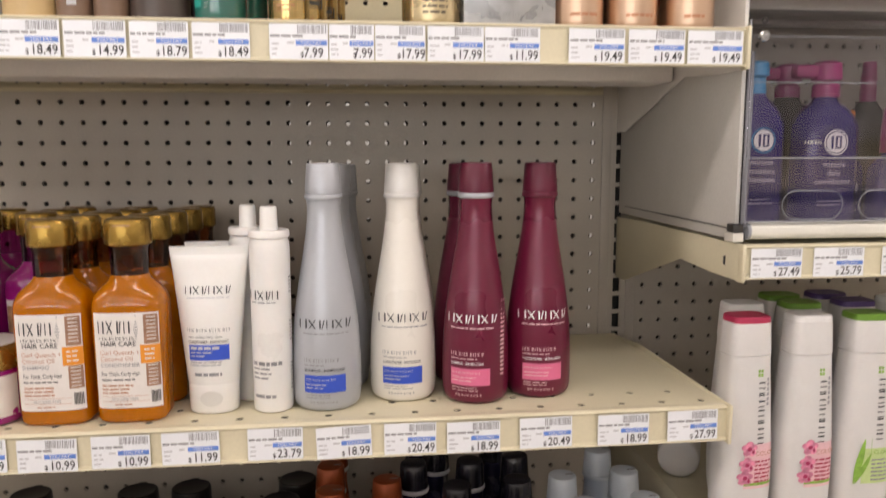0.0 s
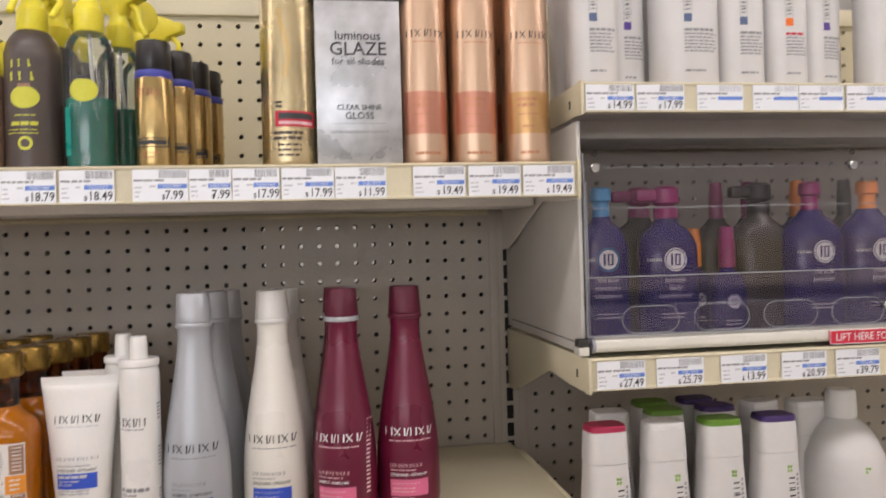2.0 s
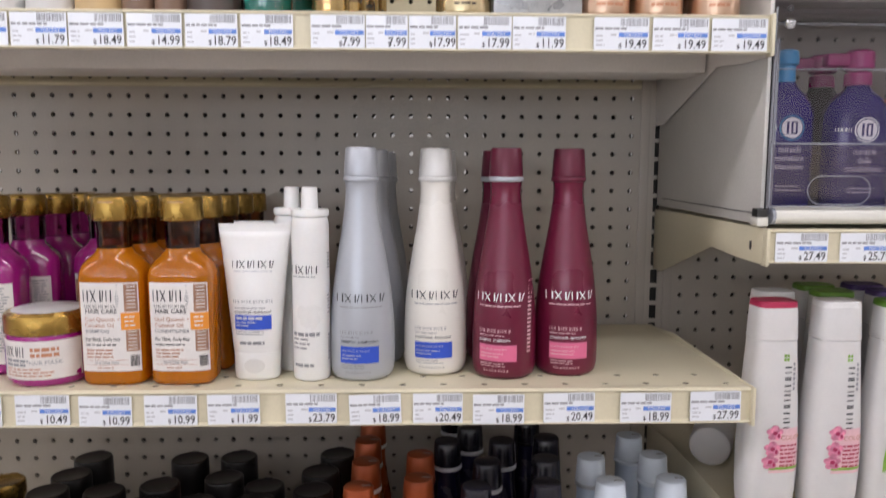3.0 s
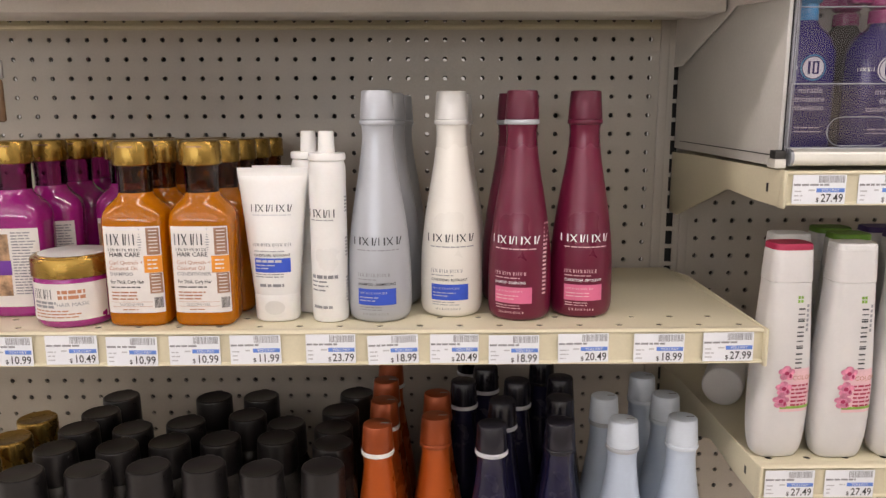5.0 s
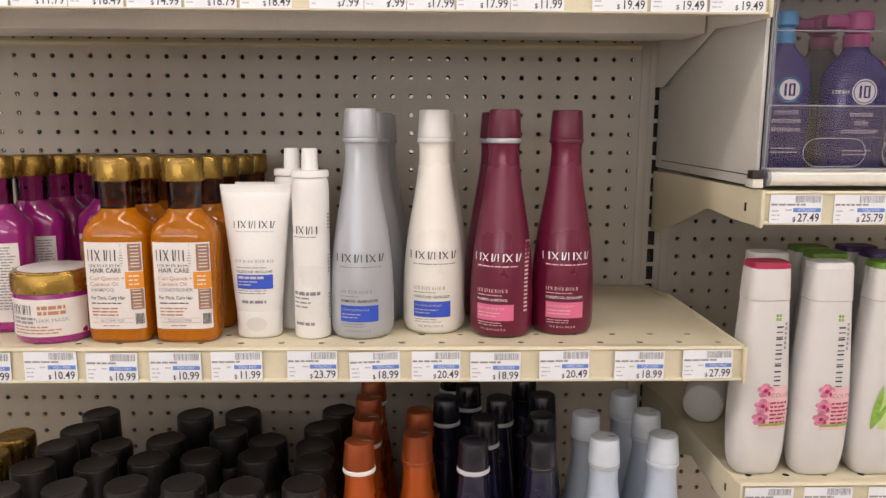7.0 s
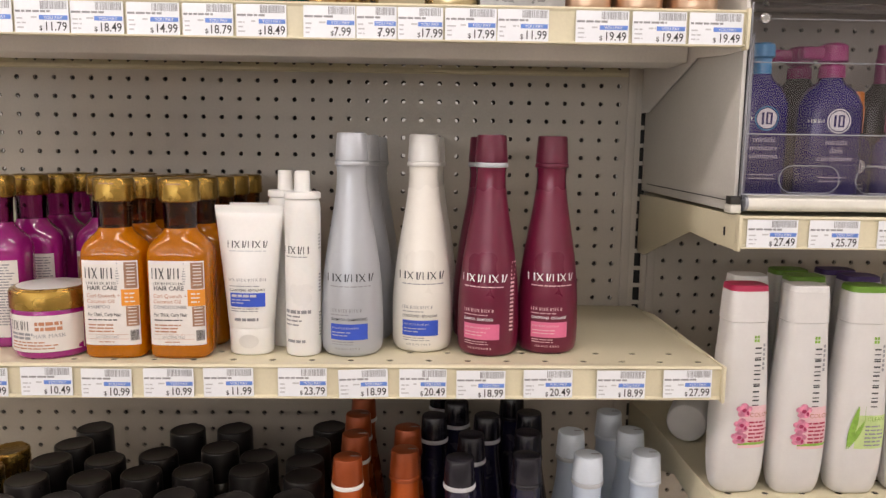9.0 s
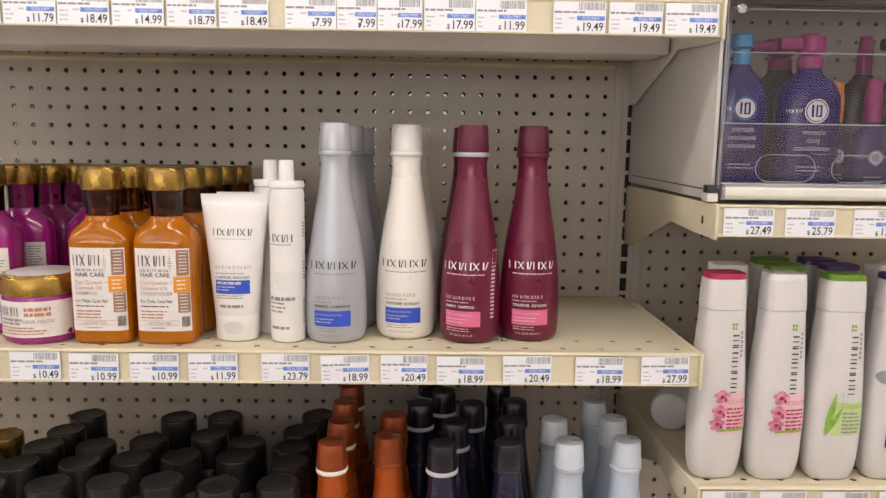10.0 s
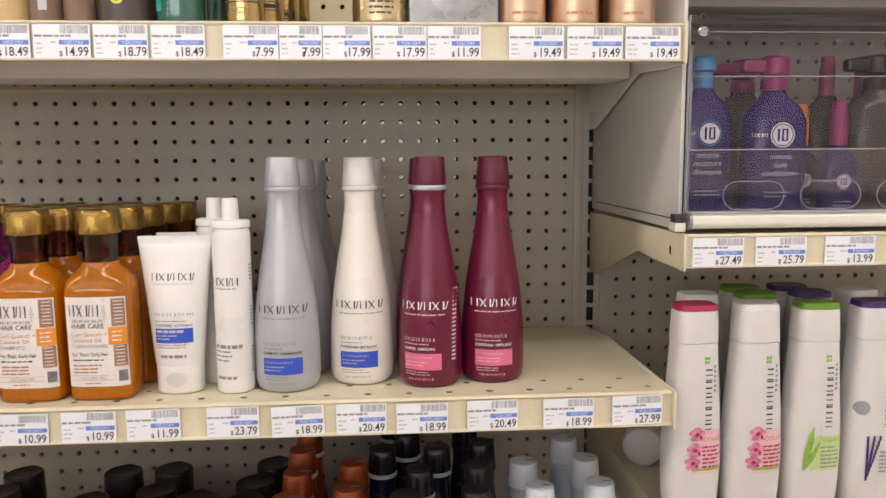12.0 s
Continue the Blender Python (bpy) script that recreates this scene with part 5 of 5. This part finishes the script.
def indigo_bottle(x, y, w, hgt, cap_mat, top="cap", small=False, dark=False, turn=0.0):
    ob = thing("indigo_bottle", x, y, CASE_Z + 0.0045, "deep indigo hair care bottle with a round white mark", "bottle", "indigo bottles", turn)
    r = w / 2
    h = Hull([(0, r * 0.92, r * 0.6, 2.8), (0.002, r * 0.98, r * 0.66, 2.8), (0.006, r, r * 0.68, 2.8), (hgt * 0.68, r, r * 0.68, 2.8), (hgt * 0.81, r * 0.94, r * 0.64, 2.6), (hgt * 0.90, r * 0.74, r * 0.52, 2.3), (hgt * 0.955, r * 0.45, r * 0.4, 2), (hgt, r * 0.34, r * 0.34, 2)], 36, 2)
    part("body", h.build(), BLACK_BODY if dark else INDIGO, ob)
    if top == "pump":
        c = part("pump_head", Hull([(hgt, 0.0135), (hgt + 0.012, 0.0130), (hgt + 0.014, 0.0100), (hgt + 0.017, 0.0150), (hgt + 0.033, 0.0145), (hgt + 0.036, 0.010)], 24).build(), cap_mat, ob)
        part("pump_spout", block(-0.036, 0.0, -0.007, 0.007, hgt + 0.0185, hgt + 0.0325, 0.004), cap_mat, c)
    elif top == "spray":
        part("cap", Hull([(hgt, 0.0088), (hgt + 0.028, 0.0088), (hgt + 0.030, 0.0080), (hgt + 0.044, 0.0072), (hgt + 0.045, 0.0060)], 24).build(), cap_mat, ob)
    else:
        part("cap", Hull([(hgt, 0.0095), (hgt + 0.016, 0.0090), (hgt + 0.018, 0.0120), (hgt + 0.030, 0.0115), (hgt + 0.032, 0.0095)], 24).build(), cap_mat, ob)
    if dark:
        return
    k = 0.62 if small else 1.0
    zc = hgt * (0.52 if small else 0.66)
    u = 0.0
    part("round_mark", disc(h, u, zc, 0.0105 * k), WHITE_INK, ob, "white round mark")
    part("mark_ring", disc(h, u, zc, 0.0128 * k, inner=0.9), SKY_CAP if cap_mat is SKY_CAP else WHITE_INK, ob)
    part("mark_strokes", rects(h, [(u - 0.0058 * k, u - 0.0034 * k, zc - 0.0062 * k, zc + 0.0062 * k), (u - 0.0012 * k, u + 0.0008 * k, zc - 0.0062 * k, zc + 0.0062 * k), (u + 0.0034 * k, u + 0.0054 * k, zc - 0.0062 * k, zc + 0.0062 * k),
                                   (u - 0.0012 * k, u + 0.0054 * k, zc + 0.0048 * k, zc + 0.0062 * k), (u - 0.0012 * k, u + 0.0054 * k, zc - 0.0062 * k, zc - 0.0048 * k)], 0.0011), INDIGO, ob)
    part("logo", rects(h, strokes(u - 0.029 * k, u - 0.0145 * k, zc - 0.0022 * k, zc + 0.0022 * k, 4), 0.0006), WHITE_INK, ob)
    if not small and not dark:
        word = {0: ("miracle", "moisture", "shampoo"), 1: ("miracle", "daily", "conditioner"), 2: ("miracle", "product", "")}[0 if x < 0.12 else 1 if x < 0.25 else 2]
        part("title", merge(*(words(h, t, u - 0.001, zc - 0.0245 - 0.0085 * i, 0.0082) for i, t in enumerate(word) if t)), WHITE_INK, ob)
    part("small_print", rects(h, lines(random.Random(int(x * 999)), -0.5 * r, 0.5 * r, zc - (0.02 if small else 0.058), 2, 0.004, 0.0013, 0.3)), INK_PALE, ob)


for x, y, w, hgt, cm, top, small, dark in ((0.082, -0.272, 0.057, 0.137, SKY_CAP, "cap", False, False), (0.157, -0.272, 0.067, 0.134, FUCHSIA, "pump", False, False), (0.222, -0.285, 0.040, 0.078, FUCHSIA, "spray", True, False),
                                           (0.282, -0.250, 0.070, 0.138, BLACK, "pump", False, True), (0.333, -0.272, 0.072, 0.140, FUCHSIA, "cap", False, False), (0.406, -0.272, 0.072, 0.140, ORANGE_CAP, "cap", False, False),
                                           (0.480, -0.272, 0.070, 0.140, FUCHSIA, "cap", False, False), (0.556, -0.272, 0.070, 0.140, SKY_CAP, "cap", False, False), (0.208, -0.235, 0.040, 0.078, ORANGE_CAP, "spray", True, False),
                                           (0.155, -0.205, 0.072, 0.138, FUCHSIA, "pump", False, True), (0.262, -0.19, 0.06, 0.135, FUCHSIA, "spray", False, True), (0.305, -0.19, 0.06, 0.135, FUCHSIA, "spray", False, True),
                                           (0.365, -0.2, 0.06, 0.135, ORANGE_CAP, "spray", False, True), (0.43, -0.2, 0.06, 0.135, BLACK, "spray", False, True)):
    indigo_bottle(x, y, w, hgt, cm, top, small, dark)


# ---- tall white bottles with coloured lids ----
def tall_white_bottle(x, y, z, lid, style, turn=0.0):
    ob = thing("tall_white_bottle", x, y, z, "tall white shampoo bottle with a coloured lid top", "bottle", "tall white bottles", turn)
    rows = [(0.0000, 0.0209, 0.0133, 3.4), (0.0021, 0.0238, 0.0155, 2.6), (0.0062, 0.0256, 0.0170, 2.7), (0.0165, 0.0277, 0.0189, 2.8), (0.0330, 0.0288, 0.0204, 3), (0.0618, 0.0294, 0.0212, 3), (0.0927, 0.0286, 0.0208, 3.2),
            (0.1339, 0.0260, 0.0195, 3.4), (0.1700, 0.0234, 0.0184, 3.6), (0.1895, 0.0220, 0.0179, 3.8)]
    h = Hull(rows, 40, 2)
    part("body", h.build(), OFFWHITE, ob)
    cap = Hull([(0.1900, 0.0226, 0.0178, 3.8), (0.1911, 0.0228, 0.0179, 3.8), (0.2215, 0.0212, 0.0166, 4), (0.2225, 0.0209, 0.0163, 4)], 40)
    part("cap", cap.build(), OFFWHITE, ob, "white cap")
    part("lid_top", Hull([(0.2226, 0.0210, 0.0164, 4), (0.2276, 0.0206, 0.0160, 4), (0.2287, 0.0196, 0.0149, 4)], 40).build(), lid, ob, "coloured lid top")
    rng = random.Random(int((x + y) * 1000))
    part("leaf_emblem", rects(h, [(0.004, 0.0065, 0.173, 0.176), (0.0072, 0.0097, 0.173, 0.176), (0.004, 0.0065, 0.169, 0.172), (0.0072, 0.0097, 0.169, 0.172)]), LEAF, ob)
    part("upright_name", rects(h, side_strokes(0.0045, 0.0135, 0.1000, 0.1660, 7)), INK, ob, "plain bars where the maker's name stands")
    part("upright_maker", rects(h, [(0.0145, 0.0172, 0.164 - 0.005 * i, 0.1672 - 0.005 * i) for i in range(6)]), INK_GREY, ob)
    if style == "pink":
        part("label_patch", rects(h, [(-0.008, 0.0275, 0.0535, 0.1000)]), PALE_PINK, ob, "pale pink label patch")
        for cx, cz in ((-0.003, 0.0955), (-0.005, 0.0790), (-0.007, 0.0655)):
            petals = [disc(h, cx + 0.0048 * math.cos(a), cz + 0.0048 * math.sin(a), 0.0044, 0.0032, 0.0009, 12) for a in (0.3, 1.55, 2.8, 4.1, 5.3)]
            fl = part("flower", merge(*petals), PETAL, ob, "printed pink flower")
            part("flower_heart", merge(disc(h, cx, cz, 0.0026, 0.0022, 0.0012, 10), disc(h, cx + 0.004, cz - 0.003, 0.0014, 0.0024, 0.0012, 10)), PETAL_DARK, fl)
        part("label_title", merge(words(h, "COLOR", 0.0150, 0.0880, 0.0068, 0.0009)), RUST_INK, ob)
        part("label_print", rects(h, lines(rng, 0.003, 0.0265, 0.0830, 6, 0.0042, 0.0020, 0.3), 0.0009), CRIMSON_LID, ob)
        part("green_bar", rects(h, [(-0.008, 0.0275, 0.0570, 0.0598)], 0.0009), LEAF, ob)
    elif style == "green":
        part("label_patch", rects(h, [(-0.009, 0.025, 0.0540, 0.0910)]), PALE_GREEN, ob, "pale green label patch")
        bl = [rects(h, [(c - w, c + w, 0.054 + 0.0018 * i, 0.0559 + 0.0018 * i)], 0.001) for i in range(26)
              for c, w in ((-0.0165 + 0.00038 * i, 0.0034 * math.sin(math.pi * (i + 0.6) / 27) + 0.0002), (-0.0150 + 0.0009 * min(i, 17), 0.0028 * max(0.0, math.sin(math.pi * (i + 0.6) / 18)) * (i < 18) + 0.0002))]
        part("leaf_print", merge(*bl), LEAF, ob, "printed green leaves")
        part("label_title", words(h, "CLEAN", 0.0125, 0.0850, 0.0062, 0.0011), LEAF, ob)
        part("label_print", rects(h, lines(rng, 0.001, 0.024, 0.080, 6, 0.0042, 0.0018, 0.3), 0.0011), INK_GREY, ob)
    elif style == "violet":
        bl = [rects(h, [(-0.013 + 0.0012 * i * k, -0.0105 + 0.0012 * i * k, 0.040 + 0.0048 * i, 0.0452 + 0.0048 * i)], 0.001) for i in range(10) for k in (0, 0.6, 1.2)]
        part("lavender", merge(*bl), VIOLET_LID, ob, "printed lavender sprigs")
        part("label_print", rects(h, lines(rng, 0.001, 0.024, 0.072, 6, 0.0042, 0.0018, 0.3), 0.0011), INK_GREY, ob)
        part("seal", disc(h, -0.018, 0.118, 0.0075), INK_GREY, ob)
    return ob


SZ = lambda y: deck_z(Z_SIDE, 0.008, y) + 0.001
for x, y, lid, style, t in ((0.0755, -0.303, CRIMSON_LID, "pink", 4), (0.139, -0.306, GREY_LID, "pink", 2), (0.203, -0.306, GREEN_LID, "green", 0), (0.268, -0.304, VIOLET_LID, "violet", 0), (0.106, -0.236, GREY_LID, "plain", 0),
                            (0.170, -0.240, GREEN_LID, "plain", 0), (0.236, -0.236, VIOLET_LID, "plain", 0), (0.176, -0.190, GREEN_LID, "plain", 0), (0.236, -0.186, VIOLET_LID, "plain", 0), (0.298, -0.225, GREY_LID, "plain", 15), (0.350, -0.240, GREY_LID, "plain", 0)):
    tall_white_bottle(x - 0.008, y, SZ(y), lid, style, t)


def lying_bottle(x, y, z):
    ob = thing("lying_bottle", x, y, z, "white round bottle lying on its side on the shelf", "bottle")
    h = Hull([(0, 0.0200), (0.0015, 0.0235), (0.004, 0.0248), (0.012, 0.0252), (0.085, 0.0252), (0.1, 0.024), (0.108, 0.018), (0.11, 0.014)], 36)
    b = part("body", h.build(), OFFWHITE, ob)
    b.matrix_basis = pose(0, 0, 0.0253, 90, 0, 0) @ pose(0, 0, 0, 0, 0, 0)
    c = part("cap", Hull([(0.109, 0.014), (0.134, 0.0135), (0.136, 0.012)], 28).build(), WHITE, ob)
    c.matrix_basis = pose(0, 0, 0.0253, 90, 0, 0)
    ob.matrix_basis = pose(x, y, z, 0, 0, 180 - 26)
    return ob


lying_bottle(0.062, -0.170, SZ(-0.11))


def pump_bottle(x, y, z):
    ob = thing("pump_bottle", x, y, z, "large white round-shouldered pump bottle", "bottle")
    h = Hull([(0, 0.040), (0.002, 0.044), (0.008, 0.046), (0.150, 0.046), (0.175, 0.042), (0.195, 0.032), (0.207, 0.020), (0.211, 0.0165)], 40, 2)
    part("body", h.build(), OFFWHITE, ob)
    part("collar", Hull([(0.211, 0.0165), (0.2125, 0.0175), (0.240, 0.0165), (0.243, 0.0145)], 32).build(), WHITE, ob)
    part("leaf_emblem", rects(h, [(-0.004, -0.0012, 0.160, 0.1628), (-0.0005, 0.0023, 0.160, 0.1628), (-0.004, -0.0012, 0.1565, 0.1592)]), LEAF, ob)


pump_bottle(0.372, -0.262, SZ(-0.262))

# a card flap that hangs from the rail of the top shelf
flap = thing("hanging_flap", -0.735, FRONT - 0.0085, Z_TOP - 0.034, "grey and tan plastic flap hanging from the shelf rail", "shelf flap")
part("hanger", block(-0.05, 0.012, -0.0006, 0.0006, -0.062, 0.020, 0.0002), FLAP_GREY, flap, "grey plastic hanger")
part("grey_edge", block(-0.05, 0.0480, -0.0020, 0.0020, -0.0770, -0.0600, 0.0015), FLAP_GREY, flap, "grey upper edge")
part("tan_end", block(-0.05, 0.0465, -0.0030, 0.0030, -0.1160, -0.0772, 0.0028, 3), FLAP_TAN, flap, "tan lower end")
